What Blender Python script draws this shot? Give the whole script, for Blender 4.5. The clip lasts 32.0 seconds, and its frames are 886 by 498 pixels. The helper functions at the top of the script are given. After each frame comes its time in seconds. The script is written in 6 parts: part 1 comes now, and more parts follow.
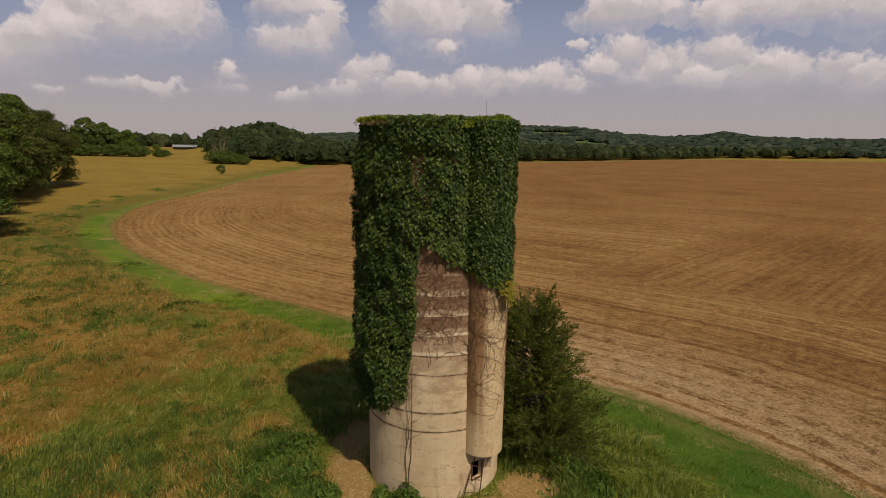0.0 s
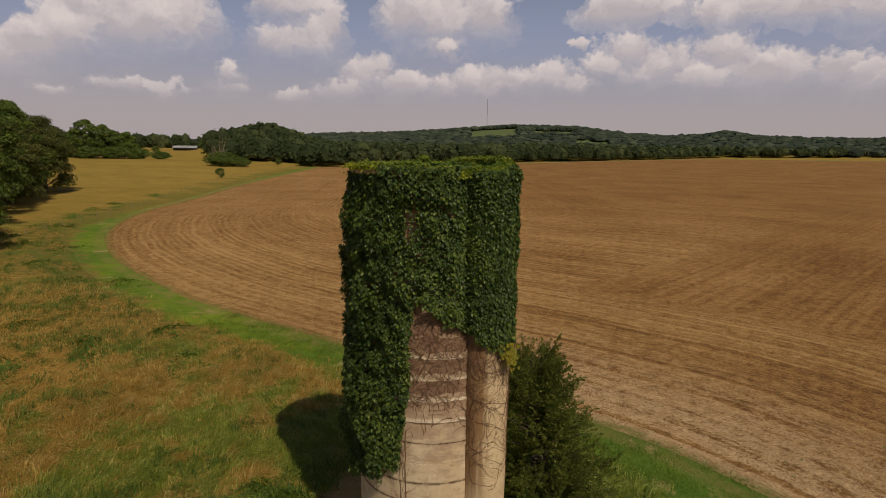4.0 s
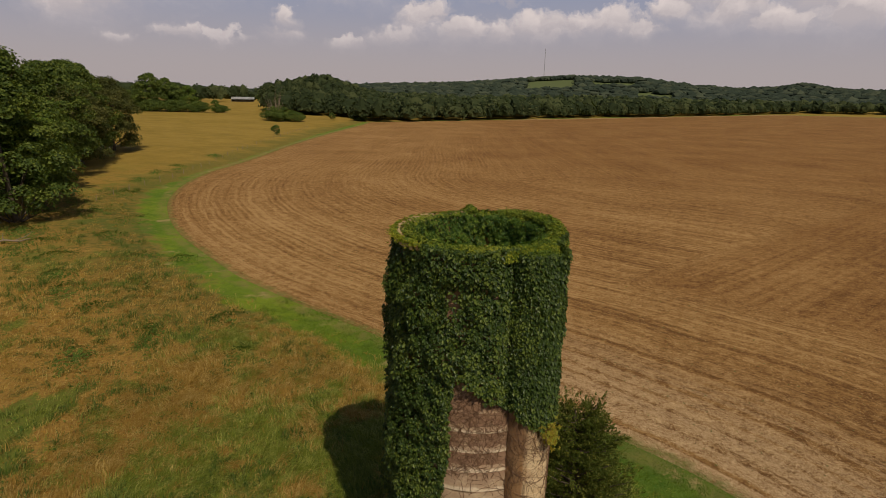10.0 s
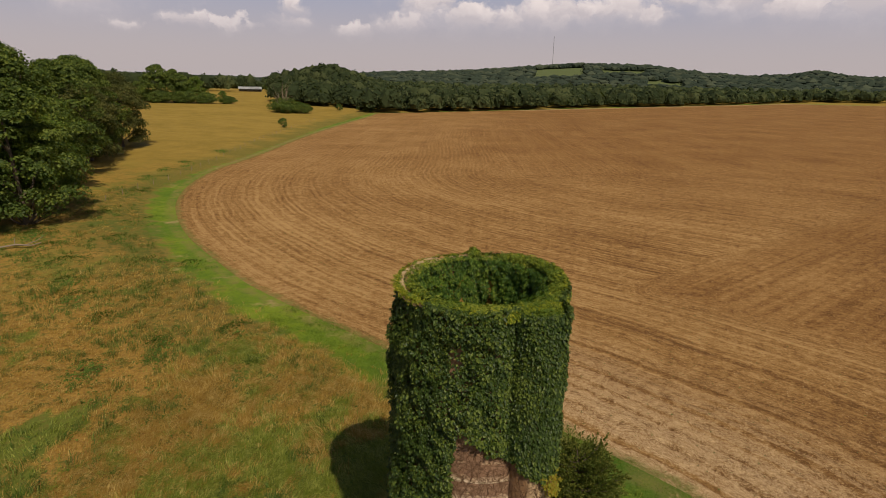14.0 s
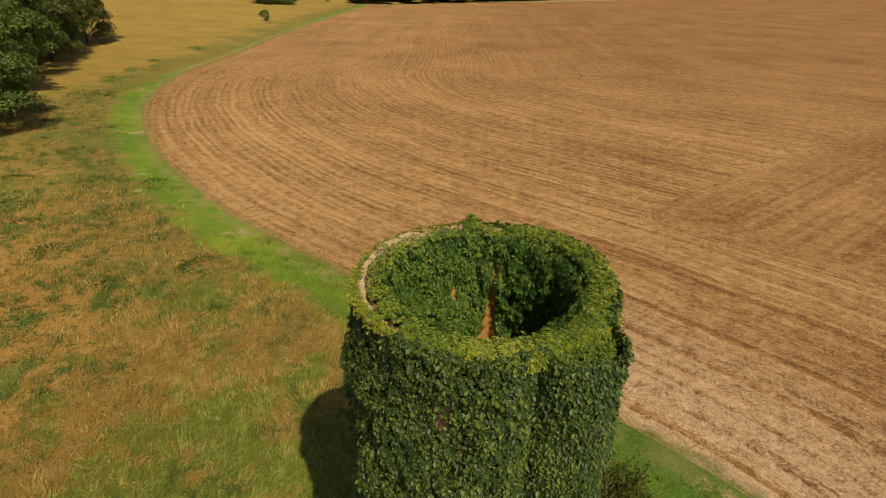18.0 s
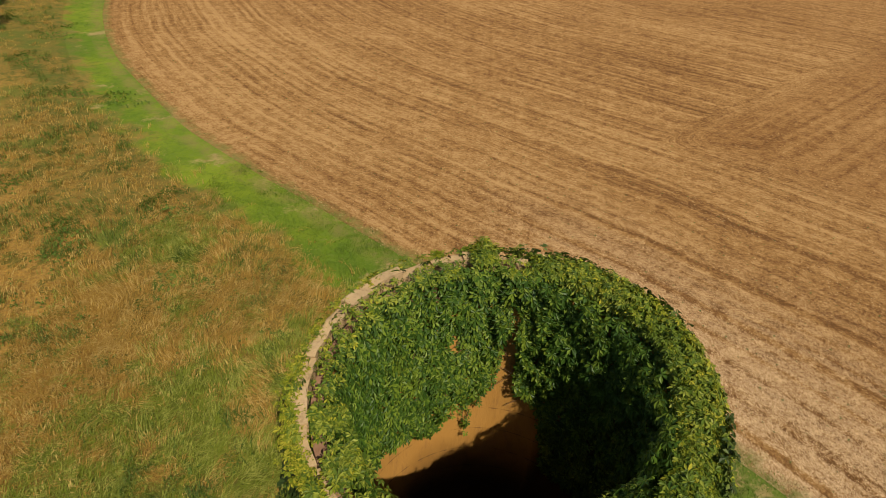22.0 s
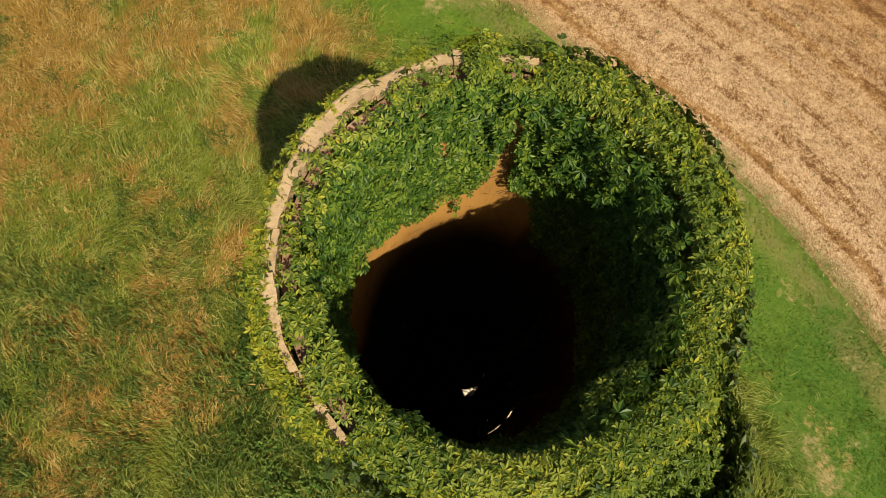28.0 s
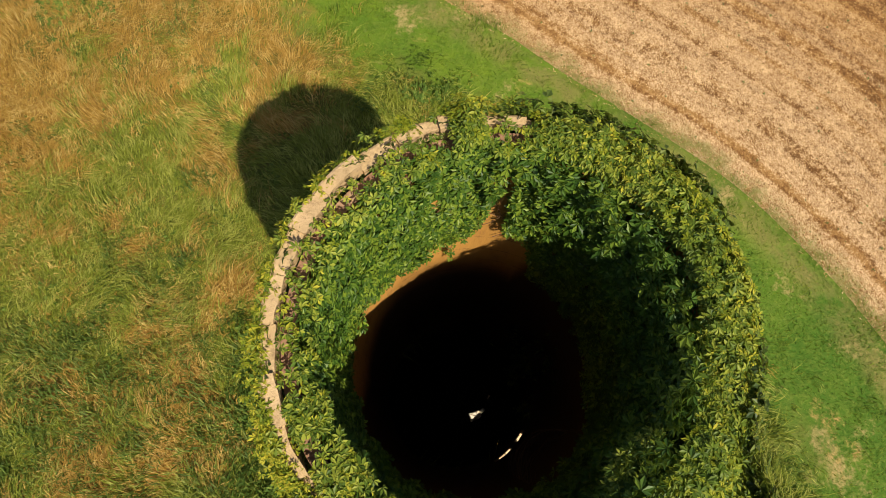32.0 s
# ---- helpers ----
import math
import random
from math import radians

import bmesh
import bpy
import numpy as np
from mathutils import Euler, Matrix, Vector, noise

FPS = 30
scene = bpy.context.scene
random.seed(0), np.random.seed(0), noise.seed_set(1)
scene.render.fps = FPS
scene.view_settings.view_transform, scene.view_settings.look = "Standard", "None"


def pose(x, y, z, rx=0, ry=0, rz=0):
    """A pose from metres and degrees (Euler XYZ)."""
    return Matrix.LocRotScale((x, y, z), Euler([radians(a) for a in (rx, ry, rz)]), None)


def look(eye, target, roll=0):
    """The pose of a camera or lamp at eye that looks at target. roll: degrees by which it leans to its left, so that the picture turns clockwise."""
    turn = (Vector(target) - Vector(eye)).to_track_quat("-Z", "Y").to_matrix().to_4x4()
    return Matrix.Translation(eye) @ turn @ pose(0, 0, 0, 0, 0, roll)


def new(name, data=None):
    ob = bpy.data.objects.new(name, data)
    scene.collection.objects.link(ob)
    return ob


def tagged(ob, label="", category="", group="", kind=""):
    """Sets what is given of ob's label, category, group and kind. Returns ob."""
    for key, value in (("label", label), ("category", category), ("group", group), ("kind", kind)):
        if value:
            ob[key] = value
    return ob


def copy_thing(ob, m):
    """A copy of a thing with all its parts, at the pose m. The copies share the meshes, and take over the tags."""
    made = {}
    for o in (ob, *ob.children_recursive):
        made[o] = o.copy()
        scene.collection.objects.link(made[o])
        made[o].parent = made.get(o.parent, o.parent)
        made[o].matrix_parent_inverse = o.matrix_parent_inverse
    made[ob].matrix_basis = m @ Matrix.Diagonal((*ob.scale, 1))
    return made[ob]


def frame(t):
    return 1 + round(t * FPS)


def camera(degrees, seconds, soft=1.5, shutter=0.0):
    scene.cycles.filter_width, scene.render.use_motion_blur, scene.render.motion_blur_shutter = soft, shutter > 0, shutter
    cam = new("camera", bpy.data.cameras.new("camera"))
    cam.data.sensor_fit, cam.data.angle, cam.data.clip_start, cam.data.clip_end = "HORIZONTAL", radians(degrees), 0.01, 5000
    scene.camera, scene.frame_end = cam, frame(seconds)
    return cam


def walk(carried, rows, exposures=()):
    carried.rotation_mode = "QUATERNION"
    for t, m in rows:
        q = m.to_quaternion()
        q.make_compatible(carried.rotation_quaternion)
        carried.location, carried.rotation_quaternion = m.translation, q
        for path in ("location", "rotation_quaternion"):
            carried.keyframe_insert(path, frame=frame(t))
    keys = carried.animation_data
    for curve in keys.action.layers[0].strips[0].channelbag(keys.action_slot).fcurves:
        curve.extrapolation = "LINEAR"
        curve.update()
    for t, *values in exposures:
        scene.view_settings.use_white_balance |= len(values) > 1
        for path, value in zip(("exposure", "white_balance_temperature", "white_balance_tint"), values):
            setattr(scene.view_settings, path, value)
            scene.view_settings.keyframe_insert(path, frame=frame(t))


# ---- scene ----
cam = camera(77.3, 32.0, 0.7)
PATH = [
    (0, (0.334, 0.001, 10.665), (0.298, 1.967, 10.298), 0.8),
    (0.5, (0.308, -0.057, 10.85), (0.282, 1.909, 10.484), 0.8),
    (1, (0.282, -0.056, 11.03), (0.264, 1.911, 10.664), 0.7),
    (1.5, (0.284, 0.014, 11.216), (0.27, 1.98, 10.85), 0.8),
    (2, (0.309, 0.114, 11.386), (0.295, 2.08, 11.019), 0.8),
    (2.5, (0.347, 0.29, 11.564), (0.335, 2.256, 11.196), 0.8),
    (3, (0.381, 0.534, 11.709), (0.369, 2.5, 11.34), 0.8),
    (3.5, (0.415, 0.882, 11.79), (0.393, 2.848, 11.42), 0.7),
    (5.5, (0.413, 2.496, 12.197), (0.336, 4.459, 11.826), 0.9),
    (6, (0.419, 2.464, 12.575), (0.345, 4.428, 12.204), 0.9),
    (6.5, (0.426, 2.436, 12.961), (0.365, 4.4, 12.59), 1.0),
    (7, (0.417, 2.407, 13.311), (0.369, 4.372, 12.94), 1.0),
    (7.5, (0.399, 2.376, 13.516), (0.345, 4.34, 13.144), 0.9),
    (8, (0.382, 2.342, 13.853), (0.248, 4.302, 13.478), 1.0),
    (8.5, (0.407, 2.364, 14.223), (0.237, 4.321, 13.847), 0.9),
    (9, (0.419, 2.346, 14.477), (0.224, 4.3, 14.1), 1.0),
    (9.5, (0.448, 2.312, 14.533), (0.234, 4.262, 14.147), 1.0),
    (10, (0.457, 2.314, 14.474), (0.242, 4.227, 13.934), 1.1),
    (10.5, (0.487, 2.365, 14.481), (0.268, 4.267, 13.901), 1.1),
    (11, (0.518, 2.376, 14.627), (0.294, 4.277, 14.048), 1.1),
    (11.5, (0.532, 2.42, 14.844), (0.305, 4.321, 14.266), 1.0),
    (12, (0.537, 2.449, 15.078), (0.308, 4.35, 14.5), 1.1),
    (12.5, (0.537, 2.466, 15.383), (0.307, 4.367, 14.805), 1.1),
    (13, (0.522, 2.422, 15.761), (0.288, 4.322, 15.182), 1.0),
    (13.5, (0.52, 2.435, 15.918), (0.283, 4.335, 15.34), 1.0),
    (14, (0.489, 2.629, 15.955), (0.25, 4.528, 15.375), 1.0),
    (14.5, (0.44, 2.922, 15.966), (0.201, 4.817, 15.373), 0.9),
    (16.5, (0.222, 5.275, 15.972), (0.001, 7.1, 15.184), 1.1),
    (17, (0.182, 5.988, 15.921), (-0.036, 7.796, 15.094), 1.2),
    (17.5, (0.14, 6.819, 15.835), (-0.073, 8.609, 14.969), 1.3),
    (18, (0.065, 7.665, 15.742), (-0.14, 9.437, 14.838), 1.3),
    (18.5, (0.024, 8.517, 15.687), (-0.179, 10.268, 14.743), 1.4),
    (19, (-0.038, 9.401, 15.622), (-0.239, 11.133, 14.643), 1.4),
    (19.5, (-0.088, 9.976, 15.584), (-0.285, 11.687, 14.566), 1.5),
    (20, (-0.131, 10.238, 15.544), (-0.324, 11.927, 14.491), 1.5),
    (20.5, (-0.18, 10.537, 15.56), (-0.368, 12.203, 14.469), 1.5),
    (21, (-0.244, 10.925, 15.599), (-0.426, 12.566, 14.471), 1.5),
    (21.5, (-0.33, 11.367, 15.621), (-0.508, 12.983, 14.457), 1.7),
    (22, (-0.411, 11.791, 15.644), (-0.583, 13.375, 14.435), 1.7),
    (22.5, (-0.452, 12.077, 15.665), (-0.616, 13.622, 14.406), 1.8),
    (23, (-0.438, 12.188, 15.631), (-0.593, 13.674, 14.301), 1.9),
    (23.5, (-0.418, 12.273, 15.611), (-0.558, 13.677, 14.193), 2.0),
    (24, (-0.407, 12.495, 15.638), (-0.541, 13.876, 14.198), 2.1),
    (24.5, (-0.425, 12.835, 15.668), (-0.558, 14.197, 14.21), 2.3),
    (25, (-0.509, 13.24, 15.716), (-0.64, 14.579, 14.236), 2.4),
    (25.5, (-0.602, 13.65, 15.742), (-0.712, 14.848, 14.144), 2.7),
    (26, (-0.652, 13.882, 15.759), (-0.737, 14.916, 14.049), 3.2),
    (26.5, (-0.655, 13.944, 15.773), (-0.714, 14.802, 13.967), 3.9),
    (28.5, (-0.681, 13.981, 15.809), (-0.669, 14.588, 13.904), 5.6),
    (29, (-0.702, 14.006, 15.823), (-0.681, 14.614, 13.918), 4.9),
    (29.5, (-0.714, 14.018, 15.827), (-0.688, 14.628, 13.923), 4.7),
    (30, (-0.712, 14.011, 15.845), (-0.683, 14.622, 13.941), 4.6),
    (30.5, (-0.725, 14.09, 15.86), (-0.694, 14.701, 13.956), 4.5),
    (31, (-0.749, 14.274, 15.863), (-0.716, 14.884, 13.959), 4.4),
    (31.5, (-0.776, 14.491, 15.857), (-0.742, 15.106, 13.954), 4.4),
    (32, (-0.784, 14.656, 15.871), (-0.75, 15.27, 13.968), 4.1),
]
EXPOSURES = [(0, -0.9), (2, -0.95), (6, -0.96), (9.5, -0.96), (10.1, -0.9), (10.9, -0.67), (12, -0.64), (14.5, -0.65), (17, -0.3), (18, -0.2), (19, -0.19), (22, -0.17), (26, -0.05), (28.5, 0.28), (32, 0.38)]
walk(cam, [(t, look(eye, target, roll)) for t, eye, target, roll in PATH], EXPOSURES)

# ---- light ----
SUN_AZ, SUN_EL = math.atan2(4.71, -7.6), radians(51.0)   # azimuth from +y towards +x
sun = new("sun", bpy.data.lights.new("sun", "SUN"))
sun.data.energy, sun.data.angle, sun.data.color = 5.0, radians(0.53), (1.0, 0.89, 0.7)
sun_dir = Vector((math.sin(SUN_AZ) * math.cos(SUN_EL), math.cos(SUN_AZ) * math.cos(SUN_EL), math.sin(SUN_EL)))
sun.matrix_world = look(sun_dir * 60, (0, 0, 0))

# cumulus clouds: azimuth, elevation and half sizes in radians
CLOUDS = [(-0.6, 0.155, 0.05, 0.035), (-0.637, 0.14, 0.035, 0.035), (-0.57, 0.18, 0.05, 0.04), (-0.51, 0.18, 0.07, 0.045), (-0.45, 0.185, 0.05, 0.04), (-0.67, 0.115, 0.04, 0.03),
          (-0.29, 0.168, 0.045, 0.026), (-0.235, 0.175, 0.035, 0.03), (-0.208, 0.195, 0.018, 0.025), (-0.272, 0.222, 0.06, 0.018),
          (-0.09, 0.215, 0.04, 0.035), (-0.03, 0.21, 0.06, 0.04), (0.05, 0.215, 0.045, 0.035), (-0.022, 0.16, 0.022, 0.018)]
CLOUDS += [(-0.277, 0.079, 0.025, 0.01), (-0.201, 0.092, 0.04, 0.016), (-0.153, 0.122, 0.036, 0.028), (-0.085, 0.1, 0.04, 0.022), (-0.02, 0.1, 0.03, 0.02),
           (0.042, 0.108, 0.04, 0.026), (0.1, 0.11, 0.03, 0.02), (0.148, 0.117, 0.035, 0.024), (0.197, 0.102, 0.03, 0.018)]
CLOUDS += [(0.283, 0.158, 0.04, 0.028), (0.25, 0.13, 0.03, 0.018), (0.322, 0.13, 0.05, 0.03), (0.362, 0.142, 0.03, 0.025), (0.434, 0.145, 0.04, 0.03), (0.4, 0.115, 0.05, 0.025),
           (0.47, 0.115, 0.04, 0.025), (0.52, 0.115, 0.04, 0.022), (0.581, 0.115, 0.03, 0.022), (0.62, 0.1, 0.03, 0.02)]
CLOUDS += [(0.28, 0.215, 0.075, 0.025), (0.437, 0.205, 0.07, 0.022), (0.546, 0.2, 0.07, 0.022), (0.62, 0.195, 0.04, 0.03), (0.207, 0.163, 0.018, 0.008),
           (-0.373, 0.113, 0.018, 0.014), (-0.38, 0.092, 0.025, 0.011), (-0.475, 0.076, 0.03, 0.009), (-0.543, 0.083, 0.03, 0.01), (-0.628, 0.07, 0.02, 0.008)]



class Nodes:
    """Short spelling for node trees."""

    def __init__(self, tree):
        self.tree = tree
        self.tree.nodes.clear()

    def add(self, kind, inputs=None, operation="", clamp=False, ease="", data="", blend="", dims="", attribute=""):
        n = self.tree.nodes.new(kind)
        if operation:
            n.operation = operation
        if clamp:
            n.use_clamp = True
        if ease:
            n.interpolation_type = ease
        if data:
            n.data_type = data
        if blend:
            n.blend_type = blend
        if dims:
            n.noise_dimensions = dims
        if attribute:
            n.attribute_name = attribute
        for k, v in (inputs or {}).items():
            if isinstance(v, bpy.types.NodeSocket):
                self.tree.links.new(v, n.inputs[k])
            else:
                n.inputs[k].default_value = v
        return n

    def math(self, op, a, b=0.0, c=0.0, clamp=False):
        return self.add("ShaderNodeMath", {0: a, 1: b, 2: c}, operation=op, clamp=clamp).outputs[0]

    def span(self, v, a, b, lo=0.0, hi=1.0):
        return self.add("ShaderNodeMapRange", {0: v, 1: a, 2: b, 3: lo, 4: hi}, ease="SMOOTHSTEP").outputs[0]

    def mix(self, f, a, b, how="MIX"):
        return self.add("ShaderNodeMix", {0: f, 6: a, 7: b}, data="RGBA", blend=how).outputs[2]

    def noise(self, vec, scale, detail=4.0, rough=0.55, dist=0.0):
        return self.add("ShaderNodeTexNoise", {"Vector": vec, "Scale": scale, "Detail": detail, "Roughness": rough, "Distortion": dist}).outputs[0]

    def scaled(self, vec, x, y, z):
        return self.add("ShaderNodeVectorMath", {0: vec, 1: (x, y, z)}, operation="MULTIPLY").outputs[0]


def rgb(r, g, b):
    return (r, g, b, 1.0)


def make_world():
    world = bpy.data.worlds.new("sky")
    world.use_nodes = True
    scene.world = world
    n = Nodes(world.node_tree)
    way = n.add("ShaderNodeTexCoord").outputs["Generated"]
    air = n.add("ShaderNodeTexSky")
    air.sky_type, air.sun_disc, air.sun_elevation, air.sun_rotation, air.dust_density = "NISHITA", False, SUN_EL, SUN_AZ, 3.0
    sky = air.outputs[0]
    sep = n.add("ShaderNodeSeparateXYZ", {0: way})
    az = n.math("ARCTAN2", sep.outputs[0], sep.outputs[1])
    el = n.math("ARCSINE", sep.outputs[2])
    plane = n.add("ShaderNodeCombineXYZ", {0: az, 1: el, 2: 0.0}).outputs[0]
    # billows: the plane of the sky pushed about at three sizes
    flat = plane
    for size, push, deep in ((15.0, 0.075, 3.0), (42.0, 0.034, 4.0), (120.0, 0.012, 4.0)):
        swirl = n.add("ShaderNodeTexNoise", {"Vector": plane, "Scale": size, "Detail": deep, "Roughness": 0.55}).outputs["Color"]
        off = n.add("ShaderNodeVectorMath", {0: swirl, 1: (0.5, 0.5, 0.5)}, operation="SUBTRACT").outputs[0]
        flat = n.add("ShaderNodeVectorMath", {0: off, 1: (push, push * 0.8, 0.0), 2: flat}, operation="MULTIPLY_ADD").outputs[0]
    puff = n.noise(n.scaled(flat, 1.0, 1.35, 1.0), 17.0, 8.0, 0.58)
    fine = n.noise(n.scaled(flat, 1.0, 1.3, 1.0), 60.0, 5.0, 0.6)
    # distance to the nearest cloud's heart, 1 at its rim, and the height within that cloud, -1 at its base and 1 at its top
    near, total, rise = None, 0.0, 0.0
    for a, e, ra, re in CLOUDS:
        p = n.add("ShaderNodeVectorMath", {0: flat, 1: (1 / ra, 1 / re, 0), 2: (-a / ra, -e / re, 0)}, operation="MULTIPLY_ADD").outputs[0]
        d = n.add("ShaderNodeVectorMath", {0: p}, operation="LENGTH").outputs["Value"]
        near = d if near is None else n.math("SMOOTH_MIN", near, d, 0.3)
        weight = n.math("DIVIDE", 1.0, n.math("MULTIPLY_ADD", n.math("POWER", d, 4.0), 1.0, 0.03))
        total = n.math("ADD", weight, total)
        rise = n.math("MULTIPLY_ADD", weight, n.math("MULTIPLY_ADD", el, 1 / re, -e / re), rise)
    level = n.math("DIVIDE", rise, total)
    rim = n.math("ADD", near, n.math("MULTIPLY_ADD", puff, -1.0, n.math("MULTIPLY_ADD", fine, -0.8, 0.8)))
    # crisp heaped tops, bases that melt into the haze
    soft = n.span(level, -0.6, 0.6, 0.65, 0.22)
    body = n.math("DIVIDE", n.math("SUBTRACT", n.math("ADD", soft, 1.0), rim), n.math("MULTIPLY", soft, 2.0), clamp=True)
    body = n.math("MULTIPLY", body, n.span(level, -1.3, -0.1, 0.3, 1.0))
    # clouds overhead, above what the camera sees
    high = n.noise(n.scaled(flat, 1.0, 1.6, 1.0), 5.0, 7.0, 0.6)
    over = n.math("MULTIPLY", n.span(high, 0.66, 0.78), n.span(el, 0.24, 0.36))
    behind = n.math("MULTIPLY", n.span(high, 0.62, 0.74), n.span(n.math("ABSOLUTE", az), 0.75, 0.95))
    cover = n.math("MAXIMUM", body, n.math("MAXIMUM", over, n.math("MULTIPLY", behind, n.span(el, 0.05, 0.12))))
    cover = n.math("MULTIPLY", cover, n.span(el, 0.03, 0.13, 0.25, 1.0))
    # sunlit tops: the noise a little higher up against the noise here
    up = n.noise(n.scaled(n.add("ShaderNodeVectorMath", {0: flat, 1: (0.008, 0.022, 0.0)}, operation="ADD").outputs[0], 1.0, 1.35, 1.0), 17.0, 5.0, 0.5)
    lit = n.math("MULTIPLY_ADD", n.math("SUBTRACT", puff, up), 2.0, n.math("MULTIPLY_ADD", fine, 0.3, n.span(level, -0.5, 0.9, -0.08, 0.62)), clamp=True)
    white = n.mix(lit, rgb(8.4, 7.4, 7.5), rgb(12.4, 10.75, 10.2))
    haze = n.mix(n.span(el, 0.02, 0.2), rgb(7.5, 6.5, 6.5), rgb(4.9, 5.45, 7.5))
    clear = n.mix(n.span(el, 0.16, 0.42, 0.9, 0.0), n.mix(1.0, sky, rgb(0.46, 0.49, 0.56), "MULTIPLY"), haze)
    col = n.mix(n.math("MULTIPLY", cover, 0.92), clear, white)
    bg = n.add("ShaderNodeBackground", {"Color": col, "Strength": 0.109})
    n.add("ShaderNodeOutputWorld", {0: bg.outputs[0]})
    world.cycles.sampling_method = "MANUAL"
    world.cycles.sample_map_resolution = 512


make_world()


# ---- materials ----
def material(name, build, rough=0.9, spec=0.3, bump=0.0, translucent=0.0):
    """build(n, place, rnd) returns a colour socket or (colour, height)."""
    m = bpy.data.materials.new(name)
    m.use_nodes = True
    n = Nodes(m.node_tree)
    geo = n.add("ShaderNodeNewGeometry")
    place, rnd = geo.outputs["Position"], geo.outputs["Random Per Island"]
    made = build(n, place, rnd)
    col, height = made if isinstance(made, tuple) else (made, None)
    ins = {"Base Color": col, "Roughness": rough, "Specular IOR Level": spec}
    if height is not None and bump:
        ins["Normal"] = n.add("ShaderNodeBump", {"Height": height, "Distance": bump, "Strength": 1.0}).outputs[0]
    b = n.add("ShaderNodeBsdfPrincipled", ins)
    out = b.outputs[0]
    if translucent:
        tr = n.add("ShaderNodeBsdfTranslucent", {"Color": n.mix(0.5, col, rgb(0.28, 0.36, 0.02))})
        out = n.add("ShaderNodeMixShader", {0: translucent, 1: out, 2: tr.outputs[0]}).outputs[0]
    n.add("ShaderNodeOutputMaterial", {0: out})
    return m


def leafy(name, dark, mid, light, rough=0.45, spec=0.4, translucent=0.25, patch=0.9):
    def build(n, place, rnd):
        big = n.noise(place, patch, 3.0)
        c = n.mix(rnd, rgb(*dark), rgb(*mid))
        return n.mix(n.span(n.math("MULTIPLY_ADD", rnd, 0.5, big), 0.72, 1.0), c, rgb(*light))
    return material(name, build, rough, spec, 0, translucent)


def plain(name, col, rough=0.7, spec=0.3, vary=0.25, scale=6.0, bump=0.004):
    def build(n, place, rnd):
        t = n.noise(place, scale, 6.0, 0.65)
        k = n.math("MULTIPLY_ADD", t, 2 * vary, 1 - vary)
        return n.mix(1.0, rgb(*col), n.add("ShaderNodeCombineColor", {0: k, 1: k, 2: k}).outputs[0], "MULTIPLY"), t
    return material(name, build, rough, spec, bump)


def attr(n, name):
    return n.add("ShaderNodeAttribute", attribute=name).outputs["Fac"]


